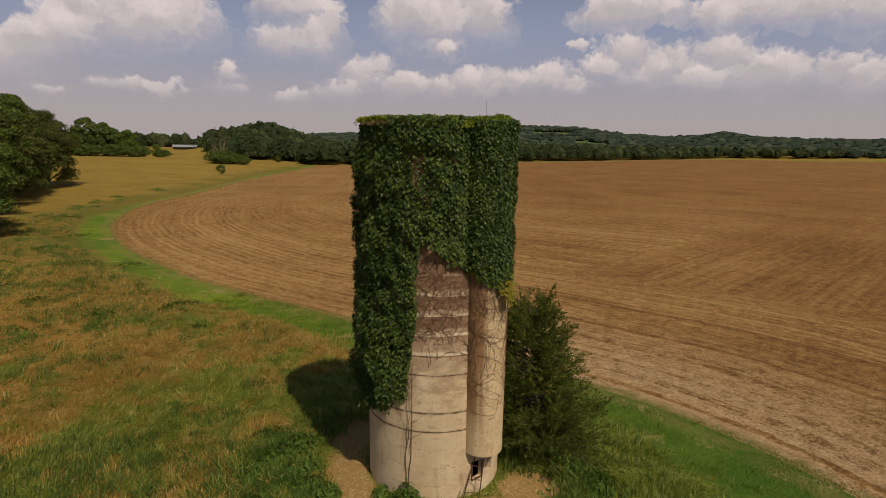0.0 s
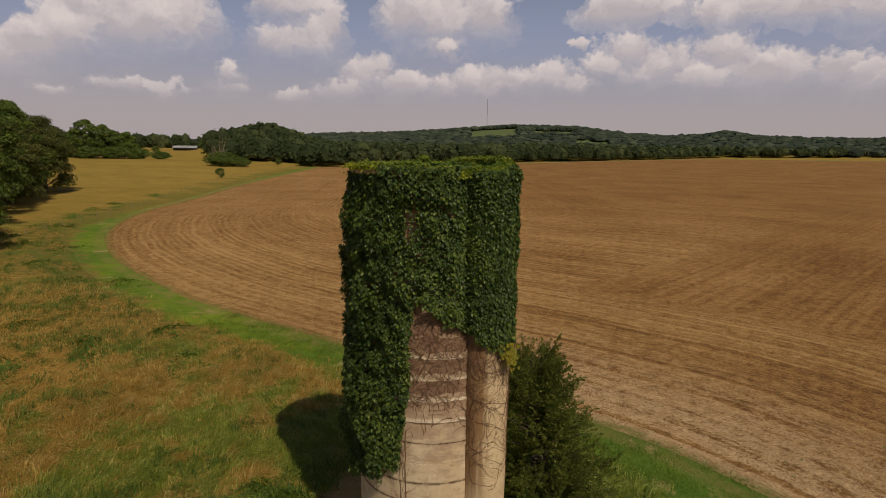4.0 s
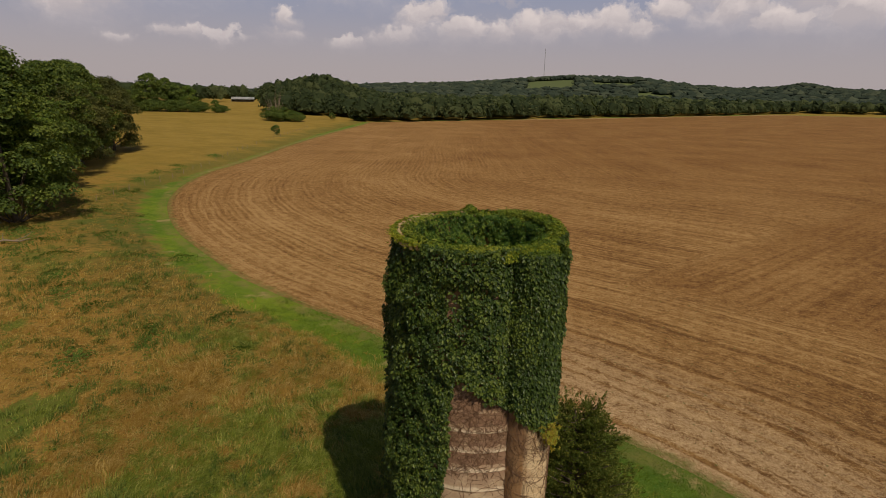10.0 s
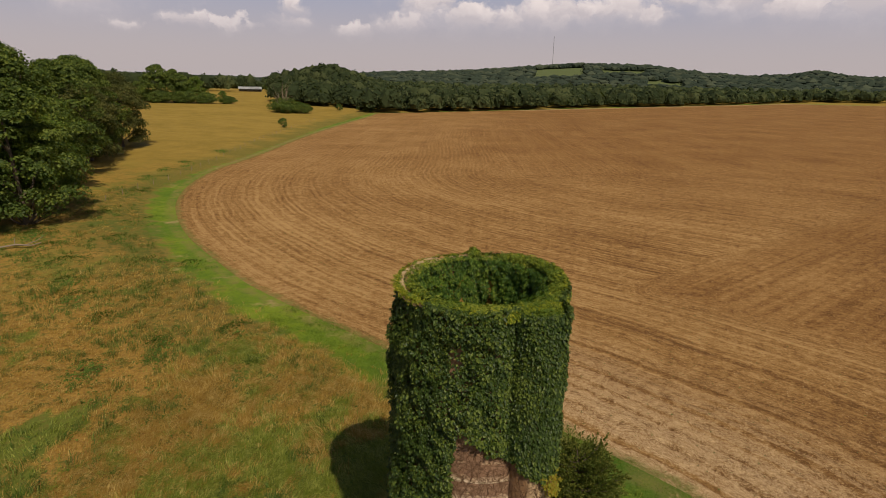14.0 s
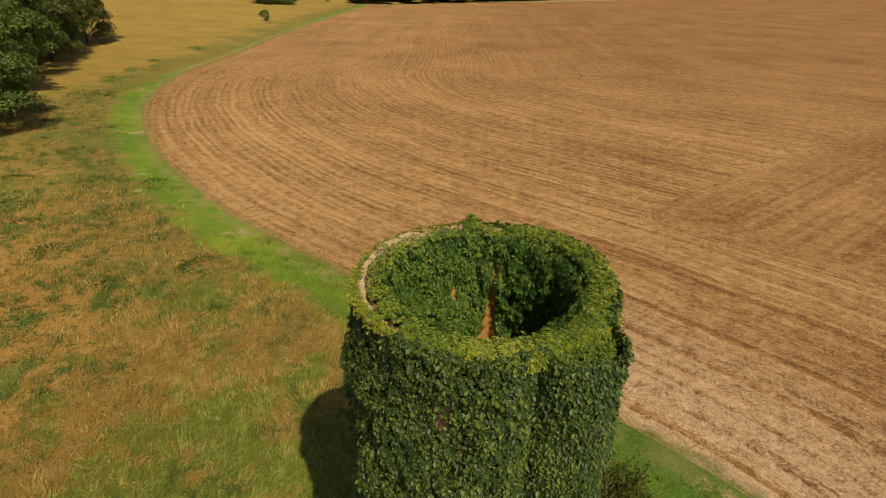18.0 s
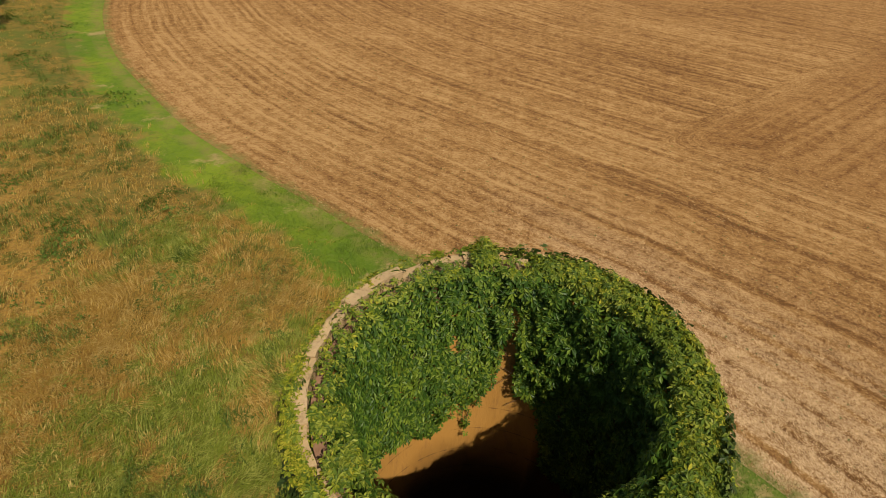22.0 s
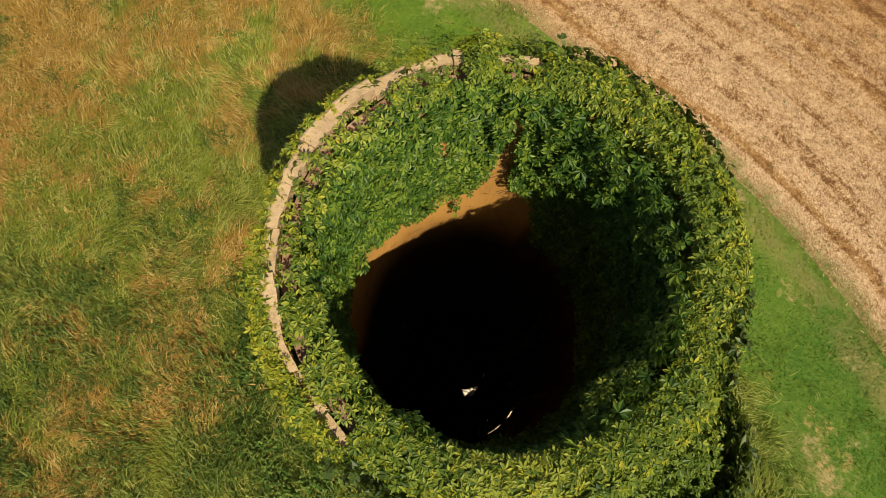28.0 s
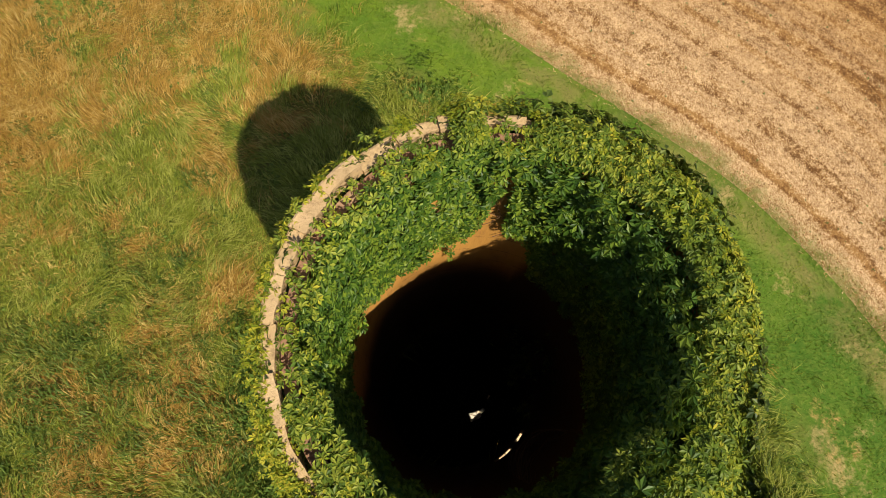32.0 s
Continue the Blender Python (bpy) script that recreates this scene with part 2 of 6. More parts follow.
def build_field(n, place, rnd):
    e, s = attr(n, "edge"), attr(n, "along")
    sep = n.add("ShaderNodeSeparateXYZ", {0: place})
    right = sep.outputs[0]
    # inside the headland the drilled rows run straight, at 45 degrees to the lane
    side = n.math("MULTIPLY", n.math("ADD", n.math("SUBTRACT", right, sep.outputs[1]), 35.0), 0.7071)
    core = n.math("MULTIPLY", n.span(side, -1.5, 1.5), n.span(e, 19.0, 23.0))
    wob = n.math("MULTIPLY_ADD", n.noise(place, 0.2, 2.0), 0.6, -0.3)
    across = n.math("ADD", e, wob)
    across = n.math("MULTIPLY_ADD", core, n.math("SUBTRACT", n.math("MULTIPLY_ADD", wob, 0.3, side), across), across)
    run = n.math("MULTIPLY_ADD", core, n.math("SUBTRACT", n.math("MULTIPLY", n.math("ADD", right, sep.outputs[1]), 0.7071), s), s)

    def rows(a, b, c, detail, rough):
        v = n.add("ShaderNodeCombineXYZ", {0: n.math("MULTIPLY", across, a), 1: n.math("MULTIPLY", run, b), 2: c}).outputs[0]
        return n.math("SUBTRACT", n.noise(v, 1.0, detail, rough), 0.5)
    row, thin, wide, track = rows(1.4, 0.028, 0.0, 2.0, 0.5), rows(4.2, 0.07, 8.0, 2.0, 0.5), rows(0.24, 0.012, 4.0, 3.0, 0.55), rows(0.75, 0.007, 2.0, 2.0, 0.5)
    drill = n.math("MULTIPLY", n.math("SINE", n.math("MULTIPLY", across, 8.27)), n.span(n.noise(place, 0.25, 3.0), 0.44, 0.68, 0.01, 0.11))
    clump = n.math("SUBTRACT", n.noise(place, 0.9, 7.0, 0.75), 0.5)
    grain = n.math("SUBTRACT", n.math("MULTIPLY_ADD", n.noise(place, 1.9, 8.0, 0.85), 0.7, n.math("MULTIPLY", n.noise(place, 6.5, 7.0, 0.8), 0.7)), 0.7)
    straw = n.math("SUBTRACT", n.noise(n.scaled(place, 1.0, 0.45, 1.0), 26.0, 4.0, 0.7, 1.2), 0.5)
    patch = n.math("SUBTRACT", n.noise(place, 0.06, 6.0, 0.65), 0.5)
    far = attr(n, "distance")
    near = n.math("MULTIPLY", n.span(far, 120.0, 28.0, 0.28, 0.8), n.math("MULTIPLY_ADD", core, -0.45, 1.0))
    f = n.math("MULTIPLY_ADD", row, n.math("MULTIPLY", near, n.span(right, -14.0, 8.0, 0.45, 0.75)), 0.5)
    for v, k in ((thin, 0.6), (wide, 0.5), (n.math("MAXIMUM", track, 0.02), 0.8), (drill, 1.0)):
        f = n.math("MULTIPLY_ADD", n.math("MULTIPLY", v, near), k, f)
    for v, k in ((clump, 0.75), (grain, 1.7), (straw, 0.8), (patch, 0.5)):
        f = n.math("MULTIPLY_ADD", v, k, f)
    broad = n.noise(place, 0.02, 5.0, 0.6)
    dull = n.math("MAXIMUM", n.math("MULTIPLY", core, n.span(broad, 0.35, 0.65, 0.65, 0.4)), n.math("MULTIPLY", n.span(far, 45.0, 150.0, 0.0, 0.62), n.span(right, -40.0, 12.0, 0.25, 1.0)))
    ring = n.math("MULTIPLY", n.math("SINE", n.math("MULTIPLY", across, 6.9)), n.math("MULTIPLY", n.span(right, 8.0, -12.0, 0.02, 0.045), n.span(n.noise(place, 0.05, 3.0), 0.35, 0.6, 0.2, 1.0)))
    f = n.math("ADD", f, n.math("ADD", ring, n.span(right, 6.0, -14.0, 0.02, 0.05)))
    soil = n.mix(dull, rgb(0.15, 0.07, 0.022), rgb(0.13, 0.057, 0.017))
    middle = n.mix(dull, rgb(0.305, 0.16, 0.053), rgb(0.23, 0.107, 0.031))
    pale = n.mix(dull, rgb(0.49, 0.295, 0.118), rgb(0.36, 0.19, 0.063))
    c = n.mix(n.span(f, 0.3, 0.52), soil, middle)
    c = n.mix(n.span(f, 0.5, 0.8), c, pale)
    # threshed straw lies thick on the headland beside the grass
    chaff = n.math("MULTIPLY", n.span(e, 12.0, 1.5, 0.0, 0.8), n.span(right, -4.0, 7.0))
    mat = n.math("MULTIPLY_ADD", row, 2.0, n.math("MULTIPLY_ADD", grain, 1.1, n.math("MULTIPLY_ADD", clump, 0.9, straw)))
    chaff = n.math("MULTIPLY", chaff, n.span(mat, -0.2, 0.06, 0.0, 0.95))
    c = n.mix(chaff, c, n.mix(n.span(n.math("MULTIPLY_ADD", straw, 1.3, grain), -0.2, 0.24), rgb(0.31, 0.175, 0.075), rgb(0.8, 0.58, 0.34)))
    # grass and weeds creep in from the strip
    creep = n.math("ADD", e, n.math("MULTIPLY_ADD", n.noise(place, 0.7, 6.0, 0.7), 2.6, -1.3))
    weeds = n.math("MULTIPLY", n.span(creep, 0.9, 0.1), n.span(n.math("ADD", grain, clump), -0.16, 0.1, 0.1, 0.85))
    c = n.mix(weeds, c, n.mix(n.span(grain, -0.12, 0.14), rgb(0.1, 0.125, 0.02), rgb(0.2, 0.2, 0.05)))
    return c, n.math("MULTIPLY_ADD", row, 0.5, n.math("MULTIPLY_ADD", grain, 1.3, clump))


def build_grassland(n, place, rnd):
    """Meadow and mown strip in one: the strip's green gives way to the meadow with a ragged border."""
    m, far, e = attr(n, "meadow"), attr(n, "distance"), attr(n, "edge")
    big, mid, fine = n.noise(place, 0.1, 5.0, 0.6), n.noise(place, 0.6, 5.0, 0.65), n.noise(place, 7.0, 7.0, 0.75)
    dry = n.mix(n.span(fine, 0.3, 0.7), rgb(0.26, 0.135, 0.022), rgb(0.56, 0.32, 0.062))
    green = n.mix(fine, rgb(0.1, 0.125, 0.018), rgb(0.24, 0.26, 0.045))
    swept = n.noise(n.scaled(place, 2.2, 9.0, 1.0), 1.0, 5.0, 0.7, 2.5)
    dry = n.mix(n.span(swept, 0.35, 0.65), dry, n.mix(fine, rgb(0.2, 0.11, 0.025), rgb(0.55, 0.36, 0.11)))
    clump, tuft = n.noise(place, 1.0, 5.0, 0.7), n.noise(place, 2.6, 6.0, 0.75)
    dry = n.mix(n.span(tuft, 0.52, 0.7, 0.0, 0.65), dry, rgb(0.14, 0.095, 0.02))
    dry = n.mix(n.span(clump, 0.5, 0.6, 0.0, 0.75), dry, rgb(0.1, 0.115, 0.02))
    green = n.mix(n.span(tuft, 0.48, 0.68, 0.0, 0.8), green, rgb(0.26, 0.2, 0.05))
    f = n.math("ADD", n.math("MULTIPLY_ADD", mid, 0.7, big), n.span(far, 9.0, 34.0, -0.2, -0.1))
    patches = n.span(n.math("MULTIPLY_ADD", n.math("SUBTRACT", fine, 0.5), 0.7, attr(n, "dry")), -0.16, 0.16)
    c = n.mix(n.mix(n.span(far, 35.0, 60.0), patches, n.span(f, 0.57, 0.81)), green, dry)
    gold = n.mix(n.span(n.math("MULTIPLY_ADD", n.noise(place, 0.035, 4.0, 0.6), 0.5, n.noise(place, 0.16, 9.0, 0.82)), 0.5, 0.98), rgb(0.25, 0.17, 0.03), rgb(0.38, 0.25, 0.054))
    c = n.mix(n.span(far, 65.0, 130.0), c, gold)
    c = n.mix(n.math("MULTIPLY", n.span(n.math("ADD", m, n.math("MULTIPLY", n.noise(place, 0.12, 5.0), 22.0)), 2.0, 9.0, 0.0, 0.7), n.span(fine, 0.3, 0.6)), c, rgb(0.1, 0.12, 0.025))
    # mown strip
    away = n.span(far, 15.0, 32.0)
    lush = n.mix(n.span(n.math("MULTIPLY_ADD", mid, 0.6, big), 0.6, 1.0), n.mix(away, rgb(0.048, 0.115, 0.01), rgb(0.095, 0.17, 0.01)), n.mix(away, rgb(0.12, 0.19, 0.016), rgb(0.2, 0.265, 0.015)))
    lush = n.mix(n.span(fine, 0.42, 0.7, 0.0, 0.75), lush, rgb(0.15, 0.2, 0.03))
    lush = n.mix(n.span(n.noise(place, 1.6, 6.0, 0.75), 0.47, 0.64, 0.0, 0.4), lush, rgb(0.045, 0.1, 0.009))
    worn = n.span(n.math("MULTIPLY_ADD", fine, 0.3, n.noise(place, 0.33, 5.0, 0.65)), 0.72, 0.86, 0.0, 0.8)
    lush = n.mix(worn, lush, rgb(0.42, 0.3, 0.13))
    ragged = n.math("ADD", m, n.math("MULTIPLY_ADD", n.noise(place, 0.45, 5.0, 0.6), 7.0, -3.5))
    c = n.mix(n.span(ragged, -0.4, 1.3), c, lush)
    tracks = n.math("MULTIPLY", n.span(n.math("ABSOLUTE", n.math("ADD", e, 0.6)), 0.9, 0.1), n.span(far, 80.0, 130.0, 0.4, 0.85))
    c = n.mix(n.math("MULTIPLY", tracks, n.span(n.noise(place, 0.8, 5.0, 0.7), 0.35, 0.6)), c, rgb(0.3, 0.2, 0.085))
    broken = n.math("MULTIPLY_ADD", n.noise(place, 1.9, 7.0, 0.78), 1.7, -0.85)
    earth = n.math("MULTIPLY", n.span(n.math("MULTIPLY_ADD", attr(n, "bare"), 1.1, broken), 0.36, 0.7, 0.0, 0.92), n.span(attr(n, "bare"), 0.05, 0.3))
    c = n.mix(earth, c, n.mix(fine, rgb(0.36, 0.2, 0.06), rgb(0.62, 0.4, 0.15)))
    # woodland floor and pastures on the hills
    c = n.mix(n.span(far, 850.0, 900.0), c, rgb(0.12, 0.145, 0.055))
    return c, n.math("MULTIPLY_ADD", mid, 1.5, fine)


MEADOW = material("meadow_grass_ground", build_grassland, 0.95, 0.1, 0.12)
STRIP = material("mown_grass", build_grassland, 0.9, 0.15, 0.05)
FIELD = material("tilled_soil", build_field, 0.95, 0.1, 0.07)


def build_concrete(n, place, rnd):
    info = n.add("ShaderNodeObjectInfo").outputs["Random"]
    sep = n.add("ShaderNodeSeparateXYZ", {0: place})
    big, fine = n.noise(place, 1.1, 5.0, 0.65), n.noise(place, 14.0, 8.0, 0.7)
    drip = n.noise(n.scaled(place, 5.0, 5.0, 0.45), 1.0, 6.0, 0.65)
    c = n.mix(n.span(big, 0.3, 0.7), rgb(0.69, 0.49, 0.295), rgb(0.85, 0.67, 0.45))
    c = n.mix(n.span(n.math("MULTIPLY_ADD", n.noise(n.scaled(place, 1.0, 1.0, 2.2), 1.7, 5.0, 0.65), 1.0, n.span(sep.outputs[2], 2.8, 5.8, -0.08, 0.2)), 0.46, 0.7, 0.0, 0.8), c, rgb(0.4, 0.245, 0.16))
    c = n.mix(n.math("MULTIPLY", n.math("ADD", info, rnd), 0.16), c, rgb(0.38, 0.27, 0.16))
    c = n.mix(n.span(drip, 0.56, 0.74, 0.0, 0.5), c, rgb(0.26, 0.18, 0.11))
    c = n.mix(n.span(n.noise(n.scaled(place, 2.0, 2.0, 3.2), 1.4, 6.0, 0.75), 0.53, 0.68, 0.0, 0.55), c, rgb(0.42, 0.27, 0.15))
    rust = n.span(n.math("MULTIPLY_ADD", drip, 0.5, n.noise(place, 0.9, 4.0)), 0.86, 0.98, 0.0, 0.6)
    c = n.mix(rust, c, rgb(0.3, 0.15, 0.06))
    c = n.mix(n.span(fine, 0.35, 0.7, 0.0, 0.3), c, rgb(0.62, 0.5, 0.34))
    # rust and lichen in the joints that carry a hoop
    for z in (3.19, 3.72, 4.78, 5.31):
        near = n.span(n.math("ABSOLUTE", n.math("SUBTRACT", sep.outputs[2], z)), 0.06, 0.0)
        c = n.mix(n.math("MULTIPLY", near, n.span(n.math("MULTIPLY_ADD", fine, 0.5, n.noise(place, 2.5, 4.0)), 0.6, 0.85)), c, rgb(0.13, 0.085, 0.045))
    # brown rootlets left by dead vines high on the wall
    course = n.math("FRACT", n.math("DIVIDE", n.math("SUBTRACT", sep.outputs[2], 1.07), 0.53))
    joint = n.span(n.math("ABSOLUTE", n.math("SUBTRACT", course, 0.5)), 0.465, 0.495)
    c = n.mix(n.math("MULTIPLY", joint, n.span(n.math("MULTIPLY_ADD", fine, 0.6, drip), 0.68, 1.0, 0.0, 0.7)), c, rgb(0.22, 0.15, 0.085))
    foot = n.math("MULTIPLY", n.span(n.math("MULTIPLY_ADD", n.noise(place, 2.0, 5.0, 0.65), 0.8, course), 0.85, 1.25), n.span(course, 0.5, 0.38))
    c = n.mix(n.math("MULTIPLY", foot, 0.55), c, rgb(0.36, 0.23, 0.135))
    clean = n.span(n.math("ADD", course, n.math("MULTIPLY_ADD", n.noise(place, 3.0, 4.0), 0.5, -0.25)), 0.42, 0.24, 0.0, 0.85)
    clean = n.math("MULTIPLY", clean, n.span(sep.outputs[2], 7.6, 7.1))
    root = n.math("MULTIPLY", n.span(sep.outputs[2], 5.2, 6.2), n.span(n.math("SUBTRACT", n.math("MULTIPLY_ADD", fine, 0.5, n.noise(place, 2.2, 5.0, 0.6)), clean), 0.45, 0.72))
    c = n.mix(n.math("MULTIPLY", root, 0.8), c, rgb(0.24, 0.125, 0.075))
    # pale scoured ledges at the foot of the upper courses
    ledge = n.span(n.math("MULTIPLY_ADD", n.noise(n.scaled(place, 1.6, 1.6, 0.6), 1.5, 4.0, 0.6), 0.5, course), 0.5, 0.36)
    ledge = n.math("MULTIPLY", n.math("MULTIPLY", ledge, n.span(sep.outputs[2], 4.6, 5.4)), n.span(sep.outputs[2], 7.3, 6.9))
    c = n.mix(n.math("MULTIPLY", ledge, n.span(fine, 0.72, 0.4, 0.35, 0.9)), c, rgb(0.84, 0.68, 0.49))
    return c, n.math("MULTIPLY_ADD", big, 0.5, fine)


def build_chute(n, place, rnd):
    sep = n.add("ShaderNodeSeparateXYZ", {0: place})
    big, fine = n.noise(place, 1.3, 5.0, 0.65), n.noise(place, 16.0, 8.0, 0.7)
    drip = n.noise(n.scaled(place, 5.0, 5.0, 0.3), 1.0, 6.0, 0.65)
    c = n.mix(n.span(big, 0.3, 0.7), rgb(0.6, 0.42, 0.235), rgb(0.78, 0.59, 0.36))
    # iron-brown run-off down the side towards the wall
    run = n.math("ADD", n.span(sep.outputs[0], 1.5, 0.9), n.math("MULTIPLY_ADD", drip, 1.4, -0.7))
    run = n.math("MULTIPLY", n.span(run, 0.3, 0.9, 0.0, 0.8), n.span(sep.outputs[2], 2.7, 4.2))
    c = n.mix(run, c, rgb(0.24, 0.1, 0.03))
    c = n.mix(n.span(n.math("MULTIPLY_ADD", drip, 0.6, big), 0.88, 1.05, 0.0, 0.5), c, rgb(0.32, 0.15, 0.05))
    root = n.math("MULTIPLY", n.span(sep.outputs[2], 6.3, 7.1), n.span(n.math("MULTIPLY_ADD", fine, 0.5, big), 0.5, 0.8, 0.0, 0.8))
    c = n.mix(root, c, rgb(0.165, 0.085, 0.05))
    return n.mix(n.span(fine, 0.45, 0.7, 0.0, 0.35), c, rgb(0.3, 0.21, 0.12)), n.math("MULTIPLY_ADD", big, 0.5, fine)


def build_inner(n, place, rnd):
    big, fine = n.noise(place, 0.9, 5.0, 0.6), n.noise(n.scaled(place, 7.0, 7.0, 2.0), 1.0, 7.0, 0.7)
    c = n.mix(big, rgb(0.4, 0.19, 0.04), rgb(0.54, 0.29, 0.075))
    sep = n.add("ShaderNodeSeparateXYZ", {0: place})
    # seams between the staves and the courses
    turn = n.math("ARCTAN2", n.math("SUBTRACT", sep.outputs[1], 15.45), n.math("ADD", sep.outputs[0], 0.14))
    stave = n.math("ABSOLUTE", n.math("SUBTRACT", n.math("FRACT", n.math("MULTIPLY", turn, 22 / math.pi)), 0.5))
    c = n.mix(n.math("MULTIPLY", n.span(stave, 0.44, 0.5), n.span(fine, 0.45, 0.75, 0.0, 0.45)), c, rgb(0.2, 0.09, 0.03))
    layer = n.math("ABSOLUTE", n.math("SUBTRACT", n.math("FRACT", n.math("DIVIDE", n.math("SUBTRACT", sep.outputs[2], 1.07), 0.53)), 0.5))
    c = n.mix(n.math("MULTIPLY", n.span(layer, 0.46, 0.5), n.span(fine, 0.4, 0.65)), c, rgb(0.13, 0.065, 0.025))
    c = n.mix(n.span(fine, 0.5, 0.72, 0.0, 0.5), c, rgb(0.28, 0.14, 0.05))
    # deep shade put into the colour: black below a line climbing the far side
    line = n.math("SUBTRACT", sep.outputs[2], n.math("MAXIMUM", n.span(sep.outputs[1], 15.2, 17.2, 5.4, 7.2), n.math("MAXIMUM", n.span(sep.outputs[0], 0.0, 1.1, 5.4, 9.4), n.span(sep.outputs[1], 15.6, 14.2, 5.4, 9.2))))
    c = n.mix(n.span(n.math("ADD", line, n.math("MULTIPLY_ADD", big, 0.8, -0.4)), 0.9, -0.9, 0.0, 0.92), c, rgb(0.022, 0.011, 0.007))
    return c, fine


def build_rimstone(n, place, rnd):
    big, fine = n.noise(place, 2.5, 5.0, 0.65), n.noise(place, 18.0, 8.0, 0.7)
    c = n.mix(big, rgb(0.38, 0.255, 0.125), rgb(0.63, 0.46, 0.26))
    c = n.mix(n.span(n.noise(place, 5.5, 6.0, 0.7), 0.5, 0.68, 0.0, 0.6), c, rgb(0.3, 0.21, 0.1))
    return n.mix(n.span(fine, 0.52, 0.7, 0.0, 0.6), c, rgb(0.24, 0.155, 0.09)), fine


CONCRETE = material("weathered_concrete", build_concrete, 0.9, 0.2, 0.012)
CHUTE = material("stained_chute_concrete", build_chute, 0.9, 0.2, 0.012)
INNER = material("stained_shaded_inner_concrete", build_inner, 0.9, 0.15, 0.015)
RIMSTONE = material("sunbleached_concrete", build_rimstone, 0.95, 0.15, 0.02)
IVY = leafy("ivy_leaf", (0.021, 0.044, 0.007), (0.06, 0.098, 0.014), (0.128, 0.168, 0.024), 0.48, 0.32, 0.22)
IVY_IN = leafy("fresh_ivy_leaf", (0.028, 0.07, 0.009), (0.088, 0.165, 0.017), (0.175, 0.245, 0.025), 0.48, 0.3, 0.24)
# lighter copy of the leaf green: sun on the rim is put into the colour
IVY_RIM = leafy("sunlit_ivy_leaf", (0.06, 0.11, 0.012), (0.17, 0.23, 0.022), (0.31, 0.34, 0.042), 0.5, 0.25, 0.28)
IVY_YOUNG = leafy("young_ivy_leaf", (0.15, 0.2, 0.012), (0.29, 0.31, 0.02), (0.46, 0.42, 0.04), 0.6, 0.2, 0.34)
IVY_YELLOW = leafy("yellowed_ivy_leaf", (0.28, 0.2, 0.015), (0.36, 0.26, 0.02), (0.3, 0.3, 0.03), 0.55, 0.3, 0.3)
VINE = plain("dead_vine_bark", (0.19, 0.11, 0.066), 0.95, 0.1, 0.4, 8.0)
BARK = plain("tree_bark", (0.11, 0.085, 0.06), 0.95, 0.1, 0.4, 5.0, 0.02)
DEADWOOD = plain("bleached_dead_wood", (0.26, 0.2, 0.14), 0.9, 0.15, 0.3, 4.0)
LEAF_OAK = leafy("oak_leaf", (0.04, 0.07, 0.011), (0.095, 0.138, 0.019), (0.16, 0.2, 0.03), 0.6, 0.3, 0.3, 0.25)
LEAF_LIME = leafy("bright_tree_leaf", (0.055, 0.1, 0.011), (0.12, 0.18, 0.019), (0.19, 0.24, 0.028), 0.55, 0.3, 0.3, 0.25)
LEAF_DULL = leafy("dull_tree_leaf", (0.045, 0.055, 0.015), (0.095, 0.1, 0.026), (0.15, 0.145, 0.036), 0.7, 0.2, 0.25, 0.25)
LEAF_CEDAR = leafy("cedar_needles", (0.05, 0.072, 0.011), (0.1, 0.122, 0.018), (0.19, 0.19, 0.034), 0.7, 0.2, 0.3, 0.9)
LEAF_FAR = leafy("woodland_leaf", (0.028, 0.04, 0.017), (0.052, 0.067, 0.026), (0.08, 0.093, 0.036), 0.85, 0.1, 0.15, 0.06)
# distance haze put into the leaf colour: greyer and bluer than the nearer woods
LEAF_HILL = leafy("hazed_hill_leaf", (0.035, 0.048, 0.034), (0.05, 0.063, 0.042), (0.075, 0.088, 0.055), 0.9, 0.05, 0.0, 0.03)
GRASS = leafy("long_green_grass", (0.16, 0.2, 0.02), (0.265, 0.3, 0.034), (0.42, 0.42, 0.09), 0.55, 0.3, 0.35, 1.7)
STRAW = leafy("dry_grass", (0.36, 0.205, 0.042), (0.52, 0.315, 0.072), (0.66, 0.46, 0.15), 0.7, 0.2, 0.35, 1.7)
WEED = leafy("weed_leaf", (0.055, 0.11, 0.016), (0.11, 0.18, 0.027), (0.17, 0.235, 0.04), 0.65, 0.2, 0.3, 0.8)
LAWN = leafy("short_grass", (0.06, 0.115, 0.007), (0.11, 0.175, 0.01), (0.18, 0.235, 0.02), 0.6, 0.3, 0.35, 0.4)
WEEDGRASS = leafy("coarse_grass", (0.055, 0.1, 0.014), (0.115, 0.165, 0.025), (0.23, 0.26, 0.05), 0.55, 0.2, 0.3, 0.8)
STUBBLE = leafy("straw_bits", (0.4, 0.24, 0.09), (0.56, 0.36, 0.15), (0.72, 0.52, 0.27), 0.8, 0.2, 0.0, 0.5)
SEEDLING = leafy("seedling_leaf", (0.035, 0.06, 0.012), (0.06, 0.09, 0.016), (0.1, 0.14, 0.025), 0.6, 0.3, 0.2, 0.8)
CLOD = plain("soil_clod", (0.2, 0.11, 0.045), 0.95, 0.1, 0.4, 8.0, 0.02)
RUST = plain("rusted_steel", (0.12, 0.06, 0.035), 0.8, 0.3, 0.4, 20.0)
TIN = plain("grey_tin_roof", (0.55, 0.56, 0.56), 0.5, 0.4, 0.15, 0.8)
BARNWOOD = plain("grey_barn_boards", (0.16, 0.13, 0.1), 0.9, 0.2, 0.3, 2.0)
